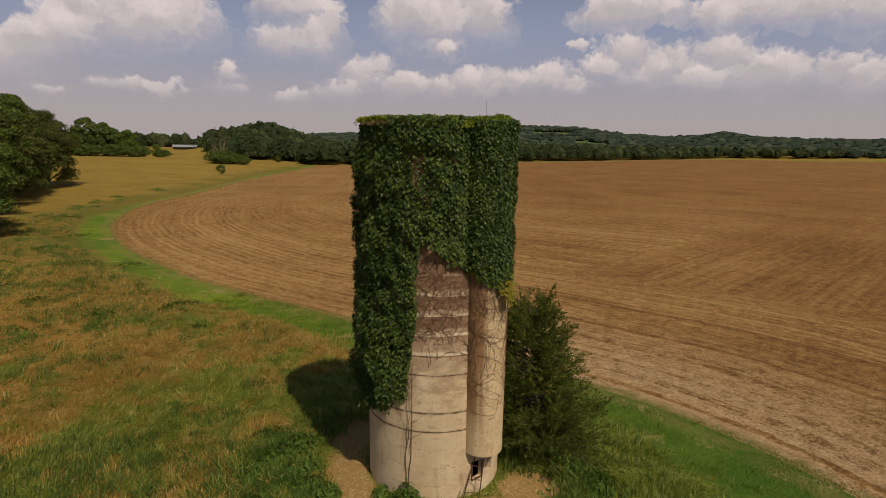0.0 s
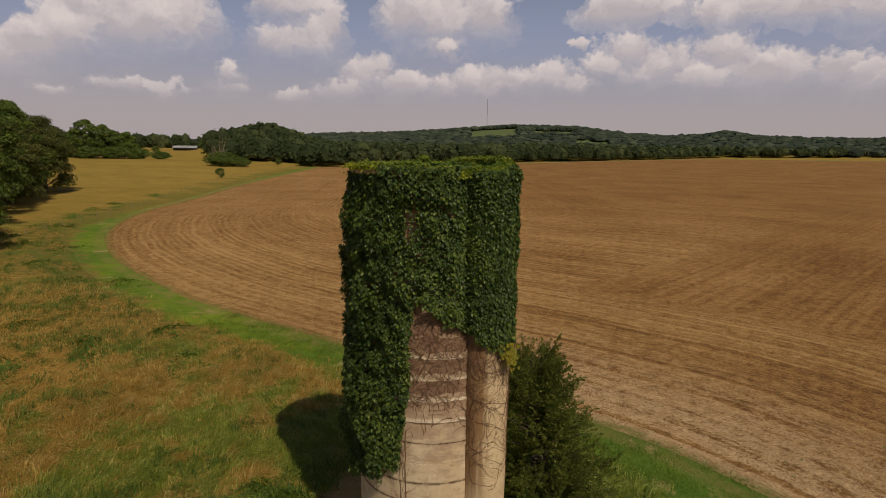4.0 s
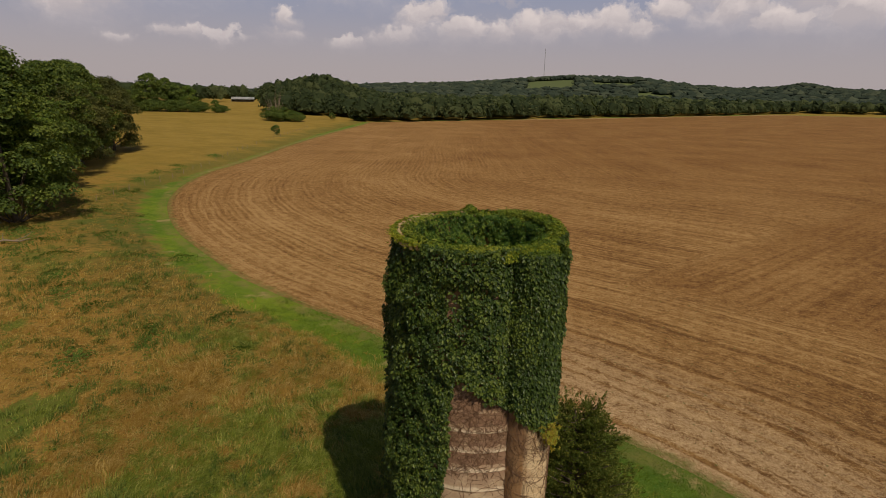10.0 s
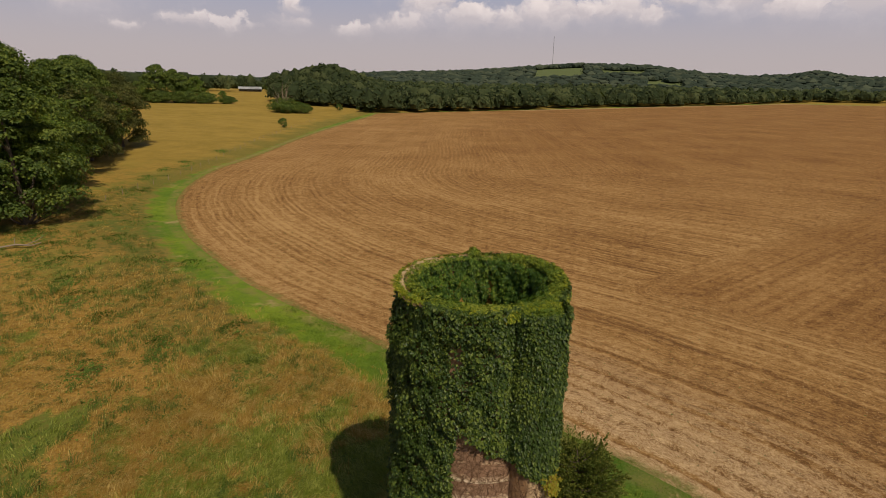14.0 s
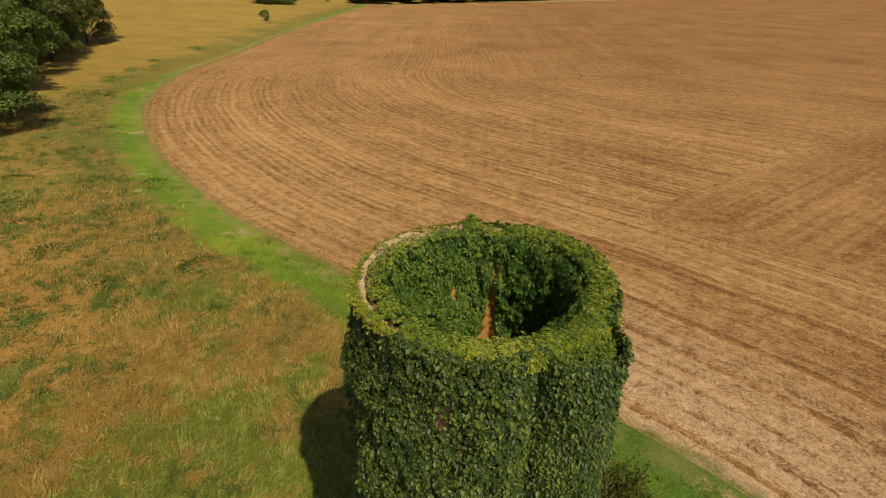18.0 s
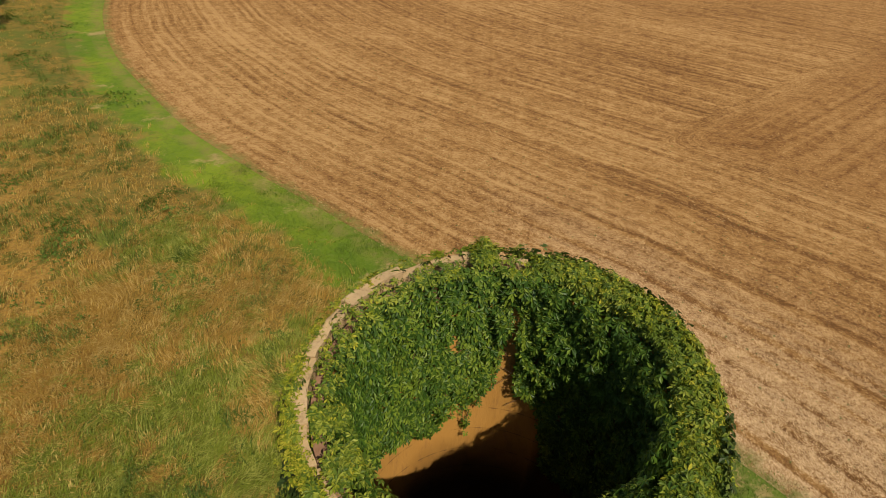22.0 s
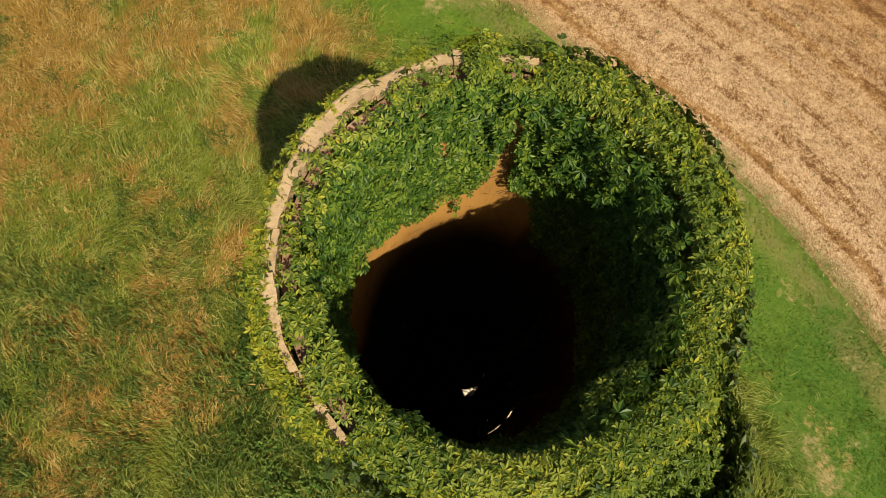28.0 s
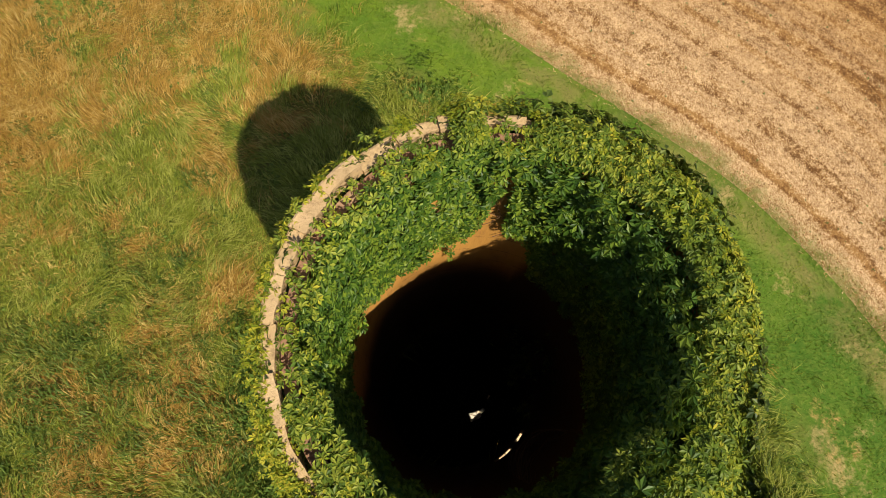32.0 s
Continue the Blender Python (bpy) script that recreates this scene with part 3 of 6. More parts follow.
# nearly black: the silo's deep shade is put into the floor's soil colour
DARK = plain("soil_with_painted_shade", (0.007, 0.005, 0.004), 0.95, 0.05, 0.4, 3.0, 0.03)
PALEBOARD = plain("pale_weathered_board", (0.7, 0.62, 0.5), 0.8, 0.2, 0.15, 5.0)
POSTWOOD = plain("weathered_post", (0.3, 0.23, 0.14), 0.9, 0.15, 0.3, 6.0)
MASTSTEEL = plain("mast_steel", (0.5, 0.48, 0.48), 0.6, 0.4, 0.1, 1.0)


# ---- mesh helpers ----
def mesh_from(name, verts, faces, mats, smooth=False, index=None):
    """A mesh out of arrays; faces all have the same number of corners."""
    verts, faces = np.asarray(verts, dtype=np.float32), np.asarray(faces, dtype=np.int32)
    me = bpy.data.meshes.new(name)
    me.vertices.add(len(verts))
    me.vertices.foreach_set("co", verts.ravel())
    k = faces.shape[1]
    me.loops.add(faces.size)
    me.loops.foreach_set("vertex_index", faces.ravel())
    me.polygons.add(len(faces))
    me.polygons.foreach_set("loop_start", np.arange(0, faces.size, k, dtype=np.int32))
    for m in mats if isinstance(mats, (list, tuple)) else [mats]:
        me.materials.append(m)
    if index is not None:
        me.polygons.foreach_set("material_index", np.asarray(index, dtype=np.int32))
    me.polygons.foreach_set("use_smooth", np.full(len(faces), smooth, dtype=bool))
    me.update(calc_edges=True)
    me.validate()
    return me


def part(name, data, mat=None, parent=None, label=""):
    """Links a bmesh or a mesh as one mesh object under a thing or a part."""
    if isinstance(data, bmesh.types.BMesh):
        me = bpy.data.meshes.new(name)
        data.to_mesh(me)
        data.free()
        data = me
    if mat is not None and not data.materials:
        data.materials.append(mat)
    ob = new(name, data)
    ob.parent = parent
    return tagged(ob, label)


def thing(name, at, label, category, group="", kind=""):
    ob = new(name)
    ob.location = at
    return tagged(ob, label, category, group, kind)


def tubes(lines, radii, sides=5):
    """Verts and quads of tapered tubes along poly-lines; radii: one pair (start, end) a line."""
    V, Q, base = [], [], 0
    ang = np.linspace(0, 2 * math.pi, sides, endpoint=False)
    for line, (r0, r1) in zip(lines, radii):
        P = np.asarray(line, dtype=float)
        T = np.gradient(P, axis=0)
        T /= np.linalg.norm(T, axis=1)[:, None] + 1e-9
        ref = np.where(np.abs(T[:, 2:3]) > 0.9, np.array([[1.0, 0, 0]]), np.array([[0, 0, 1.0]]))
        A = np.cross(T, ref)
        A /= np.linalg.norm(A, axis=1)[:, None] + 1e-9
        B = np.cross(T, A)
        r = np.linspace(r0, r1, len(P))[:, None, None]
        ring = P[:, None, :] + r * (np.cos(ang)[None, :, None] * A[:, None, :] + np.sin(ang)[None, :, None] * B[:, None, :])
        V.append(ring.reshape(-1, 3))
        i, j = np.meshgrid(np.arange(len(P) - 1), np.arange(sides), indexing="ij")
        j2 = (j + 1) % sides
        q = np.stack([i * sides + j, i * sides + j2, (i + 1) * sides + j2, (i + 1) * sides + j], -1).reshape(-1, 4) + base
        Q.append(q)
        base += len(P) * sides
    return np.concatenate(V), np.concatenate(Q)


def box_bm(sx, sy, sz, at=(0, 0, 0), bevel=0.0):
    bm = bmesh.new()
    bmesh.ops.create_cube(bm, size=1.0, matrix=Matrix.Translation(at) @ Matrix.Diagonal((sx, sy, sz, 1)))
    if bevel:
        bmesh.ops.bevel(bm, geom=bm.edges[:], offset=bevel, segments=1, affect="EDGES")
    return bm


def sstep(a, b, v):
    t = np.clip((np.asarray(v, dtype=float) - a) / (b - a), 0, 1)
    return t * t * (3 - 2 * t)


# ---- ground ----
SILO = np.array([-0.14, 15.45])
BASE_Z = 1.25
FIELD_EDGE = [(-95, 560), (-76, 330), (-67, 265), (-63, 198), (-59, 150), (-56, 128), (-54, 110), (-53.2, 98), (-50, 84), (-44.5, 71), (-38.5, 61.5), (-32.5, 54),
              (-27, 48.5), (-21.2, 43), (-17.5, 40.2), (-13.5, 37.4), (-9.3, 34.7), (-5.3, 32), (-0.3, 28.8), (1.7, 27.5), (3.6, 26), (7.9, 22.8), (10.2, 20.4),
              (12.3, 17.3), (15.5, 11), (19, 2), (25, -20), (40, -80), (120, -400), (400, -1500)]
MEADOW_EDGE = [(-96, 560), (-77.5, 330), (-70.5, 265), (-66, 198), (-60.5, 150), (-57, 122), (-55, 105), (-54.5, 95), (-52.5, 84), (-50.5, 75), (-45, 65), (-38, 55.5), (-30, 46.6),
               (-26.5, 43), (-22.3, 39.5), (-18, 36.2), (-14, 33.4), (-10, 30.2), (-6.5, 27.5), (-3, 25.2), (0.2, 24), (3.2, 22), (5.8, 19.2), (7.2, 16.5), (8.4, 13),
               (10, 7), (13, -2), (19, -22), (34, -80), (112, -400), (390, -1500)]


def curve_smooth(pts, steps=6):
    """Catmull-Rom through the points."""
    P = np.array(pts, dtype=float)
    P = np.vstack([2 * P[0] - P[1], P, 2 * P[-1] - P[-2]])
    out = []
    for i in range(1, len(P) - 2):
        for t in np.linspace(0, 1, steps, endpoint=False):
            a, b, c, d = P[i - 1:i + 3]
            out.append(0.5 * (2 * b + (c - a) * t + (2 * a - 5 * b + 4 * c - d) * t * t + (3 * b - a - 3 * c + d) * t ** 3))
    return np.array(out + [P[-2]])


EDGE_LINE, MEADOW_LINE = curve_smooth(FIELD_EDGE), curve_smooth(MEADOW_EDGE)


def signed_distance(line, pts, run=False):
    """Distance to the line, positive on the field's side (to its left, walking along it); run: also how far along it."""
    pts = np.asarray(pts, dtype=float)
    best, sign, gone, along = np.full(len(pts), 1e9), np.ones(len(pts)), 0.0, np.zeros(len(pts))
    for a, b in zip(line[:-1], line[1:]):
        d = b - a
        rel = pts - a
        t = np.clip(rel @ d / (d @ d), 0, 1)
        off = rel - t[:, None] * d
        dist = np.hypot(off[:, 0], off[:, 1])
        s = d[0] * rel[:, 1] - d[1] * rel[:, 0]
        take = dist < best - 1e-9
        best[take], sign[take] = dist[take], np.where(s[take] >= 0, 1.0, -1.0)
        along[take] = gone + t[take] * np.hypot(*d)
        gone += np.hypot(*d)
    return (best * sign, along) if run else best * sign


# skyline of the hills: bearing in degrees from +y, height in metres
RIDGE = [(-180, 20), (-90, 18), (-60, 17), (-36.6, 15), (-25, 9), (-18.5, 16), (-13, 24), (-6, 29), (-2, 35), (2.6, 43), (5.7, 47), (11.6, 45), (16.6, 31), (20.9, 26), (23.4, 29),
         (25.3, 36), (27.3, 28), (32, 23), (45, 22), (70, 25), (120, 20), (180, 20)]


def ground_z(x, y, edge):
    x, y, edge = np.asarray(x, dtype=float), np.asarray(y, dtype=float), np.asarray(edge, dtype=float)
    r = np.hypot(x, y)
    left = np.maximum(-edge, 0)
    z = 0.55 * sstep(0, 9, left) + 5.2 * (1 - np.exp(-np.maximum(left - 9, 0) / 110.0)) * sstep(20, 140, y) * (1 - sstep(500, 800, r)) * sstep(10, -60, x)
    d = np.hypot(x - SILO[0], y - SILO[1])
    z = z + (BASE_Z - 0.55) * np.exp(-(d / 5.0) ** 2)
    z = z + 14.0 * np.exp(-(((x + 160) / 30) ** 2 + ((y - 480) / 80) ** 2))
    az = np.degrees(np.arctan2(x, y))
    hill = np.interp(az, [a for a, _ in RIDGE], [h for _, h in RIDGE])
    z = z + hill * sstep(680, 1250, r) * (1 - 0.6 * sstep(1300, 2600, r))
    # small unevenness
    z = z + 0.05 * np.sin(x * 0.9 + 1.3 * np.sin(y * 0.31)) * np.sin(y * 0.7 + 0.9 * np.sin(x * 0.4)) * sstep(1.0, -3.0, edge) * sstep(2.2, 4.5, d)
    return z


def ground_at(x, y):
    e = signed_distance(EDGE_LINE, [(x, y)])
    return float(ground_z([x], [y], e)[0])


def bare_at(X, Y):
    """Trodden earth round the silo's foot, 0 to 1."""
    spots = [(-2.9, 15.5, 0.6), (-2.65, 14.8, 0.55), (-2.4, 14.25, 0.55), (-2.2, 13.6, 0.5), (2.75, 14.5, 0.6), (2.3, 13.8, 0.5), (-1.9, 13.75, 0.4), (-1.6, 13.3, 0.35), (-3.0, 16.5, 0.7), (-2.6, 17.6, 0.8), (2.3, 14.6, 0.4), (2.6, 14.3, 0.45), (2.65, 13.9, 0.4), (3.15, 14.7, 0.4), (3.0, 17.2, 1.0), (0.4, 13.2, 0.4), (1.5, 13.4, 0.45)]
    thin = [(-42.3, 65.2, 1.8), (-43.6, 67.6, 1.4), (-15.7, 37.2, 0.7), (-16.6, 38.0, 0.6), (-1.5, 27.7, 0.9), (2.0, 25.6, 0.9), (10.0, 15.2, 0.8), (10.3, 14.1, 0.9), (9.6, 12.3, 0.8)]
    spread = [(x, y, r, 1.0) for x, y, r in spots] + [(x, y, r, 0.34) for x, y, r in thin]
    return np.clip(sum(k * np.exp(-((X - x) ** 2 + (Y - y) ** 2) / (r * r)) for x, y, r, k in spread), 0, 1)


def patchy(X, Y, s, seed):
    return np.array([noise.fractal(Vector((x * s, y * s, seed)), 1.0, 2.0, 3) for x, y in zip(X, Y)])


def dryness(X, Y):
    """Where the meadow is golden (above 0) and where it is green."""
    t = patchy(X, Y, 0.16, 7.0) + 0.75 * patchy(X, Y, 0.75, 2.0) - 0.012 * (X + 8) - 0.03 + np.clip(0.085 * (Y - 19.5), -0.22, 0.3)
    return t - 0.55 * sstep(-6.5, -3.5, X) - 0.4 * sstep(0, 4, X)


def make_ground():
    # polar grid about the silo: fine near it, reaching the horizon
    radii = np.concatenate([[0, 0.5, 1.0, 1.5, 1.86], np.arange(2.0, 40, 0.5), np.geomspace(40, 4600, 110)])
    spokes = 256
    ang = np.linspace(0, 2 * math.pi, spokes, endpoint=False)
    R, A = np.meshgrid(radii[1:], ang, indexing="ij")
    X = np.concatenate([[SILO[0]], (SILO[0] + R * np.cos(A)).ravel()])
    Y = np.concatenate([[SILO[1]], (SILO[1] + R * np.sin(A)).ravel()])
    n = len(radii) - 1
    tris = [(0, 1 + j, 1 + (j + 1) % spokes) for j in range(spokes)]
    i, j = np.meshgrid(np.arange(n - 1), np.arange(spokes), indexing="ij")
    a, b = 1 + i * spokes + j, 1 + i * spokes + (j + 1) % spokes
    c, d = b + spokes, a + spokes
    tris = np.concatenate([np.array(tris), np.stack([a, d, b], -1).reshape(-1, 3), np.stack([b, d, c], -1).reshape(-1, 3)])
    P = np.stack([X, Y], -1)
    edge, along = signed_distance(EDGE_LINE, P, True)
    mead = signed_distance(MEADOW_LINE, P)
    Z = ground_z(X, Y, edge)
    far = np.hypot(X, Y - 5)
    # the field ends at the far wood
    wood = signed_distance(np.array([(-110.0, 240.0), (270.0, 612.0), (330, 598), (480, 572), (2500, 420)]), P)
    edge = np.minimum(edge, -wood)
    mead = np.where(wood > 0, np.minimum(mead, -wood), mead)
    mead = np.maximum(mead, edge + 0.01)
    bare = bare_at(X, Y)
    V = np.stack([X, Y, Z, edge, mead, far, bare, along, dryness(X, Y)], -1)

    def clip(V, T, col):
        """Splits triangles where column col changes sign: (positive, negative) lists of vertices and triangles."""
        s = V[:, col] >= 0
        k = s[T].sum(1)
        keep = [[T[k == 3]], [T[k == 0]]]
        extra, count = [], len(V)
        mixed = T[(k == 1) | (k == 2)]
        add = [[], []]
        cache = {}

        def cut(p, q):
            nonlocal count
            key = (min(p, q), max(p, q))
            if key not in cache:
                f = V[p, col] / (V[p, col] - V[q, col])
                extra.append(V[p] + f * (V[q] - V[p]))
                cache[key] = count
                count += 1
            return cache[key]
        for t in mixed:
            odd = [m for m in range(3) if s[t[m]] != (s[t].sum() >= 2)][0]
            o, p, q = t[odd], t[(odd + 1) % 3], t[(odd + 2) % 3]
            u, v = cut(o, p), cut(o, q)
            side = 0 if s[o] else 1
            add[side].append((o, u, v))
            add[1 - side] += [(u, p, q), (u, q, v)]
        V2 = np.vstack([V, np.array(extra)]) if extra else V
        return V2, [np.concatenate([keep[h][0], np.array(add[h], dtype=int).reshape(-1, 3)]) for h in (0, 1)]

    # the silo stands in an opening of the sheet
    inside = np.hypot(X - SILO[0], Y - SILO[1]) < 1.87
    tris = tris[~inside[tris].all(1)]
    V, (field, rest) = clip(V, tris, 3)
    V, (strip, meadow) = clip(V, rest, 4)
    for name, T, mat, label, cat in (("field", field, FIELD, "bare brown tilled crop field with curved tillage rows", "field"),
                                     ("grass_strip", strip, STRIP, "bright green mown grass strip beside the tilled field", "grass"),
                                     ("ground", meadow, MEADOW, "rough meadow of dry golden and green grass", "ground")):
        used, inv = np.unique(T, return_inverse=True)
        me = mesh_from(name, V[used, :3], inv.reshape(-1, 3), mat, True)
        for key, col in (("edge", 3), ("meadow", 4), ("distance", 5), ("bare", 6), ("along", 7), ("dry", 8)):
            me.attributes.new(key, "FLOAT", "POINT").data.foreach_set("value", V[used, col].astype(np.float32))
        tagged(new(name, me), label, cat, "", "structure")


make_ground()


# ---- silo ----
R_OUT, R_IN, TOP_Z = 1.93, 1.78, 11.24
COURSE, COLUMNS, Z0 = 0.53, 22, 1.07
CHUTE_AT, CHUTE_R = (1.22, 14.08), 0.56
rng = np.random.default_rng(7)


def slab_mesh(name, a0, a1, r_back, r_front, z0, z1, mat, gap=0.006, segs=4, lip=0.006):
    """A curved block about the z axis with chamfered front edges."""
    g = 0.1 * gap / r_front
    rows = [(r_back, z0, 0.0), (r_front - lip, z0 + gap * 0.4, 0.5), (r_front, z0 + gap + 0.006, 1.0), (r_front, z1 - gap - 0.006, 1.0), (r_front - lip, z1 - gap * 0.4, 0.5), (r_back, z1, 0.0)]
    V, F = [], []
    for r, z, k in rows:
        for a in np.linspace(a0 + g * k, a1 - g * k, segs + 1):
            V.append((r * math.cos(a), r * math.sin(a), z))
    w = segs + 1
    for i in range(len(rows) - 1):
        for j in range(segs):
            F.append((i * w + j, i * w + j + 1, (i + 1) * w + j + 1, (i + 1) * w + j))
    i = len(rows) - 1
    for j in range(segs):
        F.append((i * w + j, i * w + j + 1, j + 1, j))
    n = len(V)
    for j in (0, segs):
        F.append((0 * w + j, 1 * w + j, 4 * w + j, 5 * w + j) if j == 0 else (5 * w + j, 4 * w + j, 1 * w + j, 0 * w + j))
        F.append((1 * w + j, 2 * w + j, 3 * w + j, 4 * w + j) if j == 0 else (4 * w + j, 3 * w + j, 2 * w + j, 1 * w + j))
    me = mesh_from(name, V, F, mat)
    bm = bmesh.new()
    bm.from_mesh(me)
    bmesh.ops.recalc_face_normals(bm, faces=bm.faces)
    bm.to_mesh(me)
    bm.free()
    return me


silo = thing("silo", (SILO[0], SILO[1], 0), "old roofless silo of weathered tan concrete blocks, overgrown with ivy", "silo")
step = 2 * math.pi / COLUMNS
# openings under the chute: course, from and to in degrees
OPENINGS = [(1, 304.5, 315.5), (1, 323.0, 330.0)]
CUT = {1: [(18 * 360 / 22, 304.5), (315.5, 323.0), (330.0, 21 * 360 / 22)]}
block = slab_mesh("block", 0, step, R_IN + 0.02, R_OUT, 0, COURSE, CONCRETE, 0.004, 4, 0.0055)
front, rest = [], []
for k in range(19):
    for c in range(COLUMNS):
        mid = math.degrees((c + 0.5) * step)
        if k in CUT and 18 <= c <= 20:
            continue
        (front if 185 < mid < 345 and k < 15 else rest).append((c, k))


def sibling(name, me, parent, m):
    ob = new(name, me)
    ob.parent = parent
    ob.matrix_basis = m
    return ob


def joined(name, me, placings, parent):
    base = np.empty(len(me.vertices) * 3, dtype=np.float32)
    me.vertices.foreach_get("co", base)
    base = base.reshape(-1, 3)
    quads = np.array([p.vertices[:] for p in me.polygons])
    V, Q = [], []
    for i, m in enumerate(placings):
        a = np.array(m)
        V.append(base @ a[:3, :3].T + a[:3, 3])
        Q.append(quads + i * len(base))
    return part(name, mesh_from(name, np.concatenate(V), np.concatenate(Q), me.materials[0]), None, parent)


def block_pose(c, k):
    return Matrix.Translation((0, 0, Z0 + k * COURSE)) @ Matrix.Rotation(c * step, 4, "Z")


for c, k in front:
    grow = 1 + rng.uniform(-0.0008, 0.0012)
    sibling("block", block, silo, block_pose(c, k) @ Matrix.Diagonal((grow, grow, 1, 1)))
tagged(joined("block_wall", block, [block_pose(c, k) for c, k in rest], silo), "", "", "", "stuff")


for k, spans in CUT.items():
    for d0, d1 in spans:
        part("block", slab_mesh("block", radians(d0), radians(d1), R_IN + 0.02, R_OUT, Z0 + k * COURSE, Z0 + (k + 1) * COURSE, CONCRETE), None, silo)


def inner_shell():
    V, F = [], []
    levels = [0.05] + [Z0 + k * COURSE for k in range(1, 20)]
    for z in levels:
        for c in range(COLUMNS * 3):
            a = c * step / 3
            V.append((R_IN * math.cos(a), R_IN * math.sin(a), z))
    w = COLUMNS * 3
    for k in range(len(levels) - 1):
        for c in range(w):
            if any(k == o and d0 - 2 < (c + 0.5) * 360 / w < d1 + 2 for o, d0, d1 in OPENINGS):
                continue
            F.append((k * w + c, (k + 1) * w + c, (k + 1) * w + (c + 1) % w, k * w + (c + 1) % w))
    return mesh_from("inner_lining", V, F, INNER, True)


part("inner_lining", inner_shell(), None, silo, "orange-brown stained inner lining, painted black in its shaded depth")
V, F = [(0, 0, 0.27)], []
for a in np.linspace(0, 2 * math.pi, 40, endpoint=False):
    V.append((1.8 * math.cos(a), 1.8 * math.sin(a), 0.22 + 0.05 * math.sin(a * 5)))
part("silo_floor", mesh_from("silo_floor", V, [(0, 1 + i, 1 + (i + 1) % 40) for i in range(40)], DARK, True), None, silo, "soil floor, its deep shade painted near-black")

# coping blocks along the broken rim
coping_z = Z0 + 19 * COURSE
for i in range(30):
    a0, a1 = radians(i * 12), radians(i * 12 + 12)
    mid = i * 12 + 6
    top = TOP_Z + 0.09 * float(sstep(80, 100, mid) * sstep(225, 195, mid)) + rng.uniform(-0.035, 0.03) - (0.1 if 120 < mid < 134 else 0)
    ro = R_OUT + 0.095 + 0.065 * float(sstep(85, 110, mid) * sstep(245, 225, mid)) + rng.uniform(-0.012, 0.012)
    me = slab_mesh("coping", a0, a1, R_IN + 0.165 + rng.uniform(-0.02, 0.02), ro, coping_z, top, RIMSTONE, 0.008, 4, 0.022)
    bm = bmesh.new()
    bm.from_mesh(me)
    bmesh.ops.subdivide_edges(bm, edges=bm.edges[:], cuts=1, use_grid_fill=True)
    for v in bm.verts:
        v.co += Vector((noise.noise(v.co * 5), noise.noise(v.co * 5 + Vector((9, 0, 0))), noise.noise(v.co * 4 + Vector((0, 9, 0))))) * 0.022
    bm.to_mesh(me)
    bm.free()
    part("coping", me, None, silo)

# iron hoops in the joints
for z, r in ((3.19, 0.012), (3.72, 0.007), (4.78, 0.012), (5.31, 0.007)):
    line = [((R_OUT - 0.006) * math.cos(a), (R_OUT - 0.006) * math.sin(a), z) for a in np.linspace(0, 2 * math.pi, 81)]
    v, q = tubes([line], [(r, r)], 5)
    part("hoop", mesh_from("hoop", v, q, RUST, True), None, silo, "thin rusted iron hoop")

# chute: a round concrete tube of rings against the wall
chute = part("chute", mesh_from("chute", [(0, 0, 11.2), (0.01, 0, 11.2), (0, 0.01, 11.2)], [(0, 1, 2)], CHUTE), None, silo, "round concrete filling chute on the wall")
chute.location = (CHUTE_AT[0] - SILO[0], CHUTE_AT[1] - SILO[1], 0)
out_a = math.atan2(CHUTE_AT[1] - SILO[1], CHUTE_AT[0] - SILO[0])


def chute_ring(z0, z1, grow):
    bm = bmesh.new()
    arc, prev = radians(105), None
    n = 20
    for i in range(n + 1):
        a = out_a - arc + 2 * arc * i / n
        cur = []
        for r, z in ((CHUTE_R - 0.05, z0), (CHUTE_R + grow - 0.006, z0), (CHUTE_R + grow, z0 + 0.01), (CHUTE_R + grow, z1 - 0.01), (CHUTE_R + grow - 0.006, z1), (CHUTE_R - 0.05, z1)):
            cur.append(bm.verts.new((r * math.cos(a), r * math.sin(a), z)))
        if prev:
            for k in range(6):
                bm.faces.new((prev[k], cur[k], cur[(k + 1) % 6], prev[(k + 1) % 6]))
        else:
            bm.faces.new(cur[::-1])
        prev = cur
    bm.faces.new(prev)
    bmesh.ops.recalc_face_normals(bm, faces=bm.faces)
    for f in bm.faces:
        f.smooth = False
    return bm


z = 2.5
while z < 10.4:
    part("chute_ring", chute_ring(z, z + 0.72, rng.uniform(-0.003, 0.003)), CHUTE, chute)
    z += 0.722

# hatch under the chute and the iron ladder that leans below it
hatch_a = radians(310)
hatch = part("hatch_frame", box_bm(0.03, 0.4, 0.03, (R_OUT + 0.005, 0, Z0 + COURSE + 0.01)), RUST, silo, "rusted hatch frame")
for s in (-0.19, 0.19):
    part("jamb", box_bm(0.03, 0.025, 0.52, (R_OUT + 0.005, s, Z0 + 1.5 * COURSE)), RUST, hatch)
hatch.matrix_basis = Matrix.Rotation(hatch_a, 4, "Z")
ladder = thing("ladder", (1.0, 13.4, ground_at(1.0, 13.4)), "rusted iron ladder leaning under the chute against the silo", "ladder")
lz = ground_at(1.0, 13.4)
lines = [[(-0.31, 0.15, 0.0), (0.09, 0.52, 2.5 - lz)], [(0.14, 0.17, 0.0), (0.3, 0.4, 2.5 - lz)]]
for l in lines:
    v, q = tubes([l], [(0.016, 0.016)], 5)
    part("rail", mesh_from("rail", v, q, RUST), None, ladder)
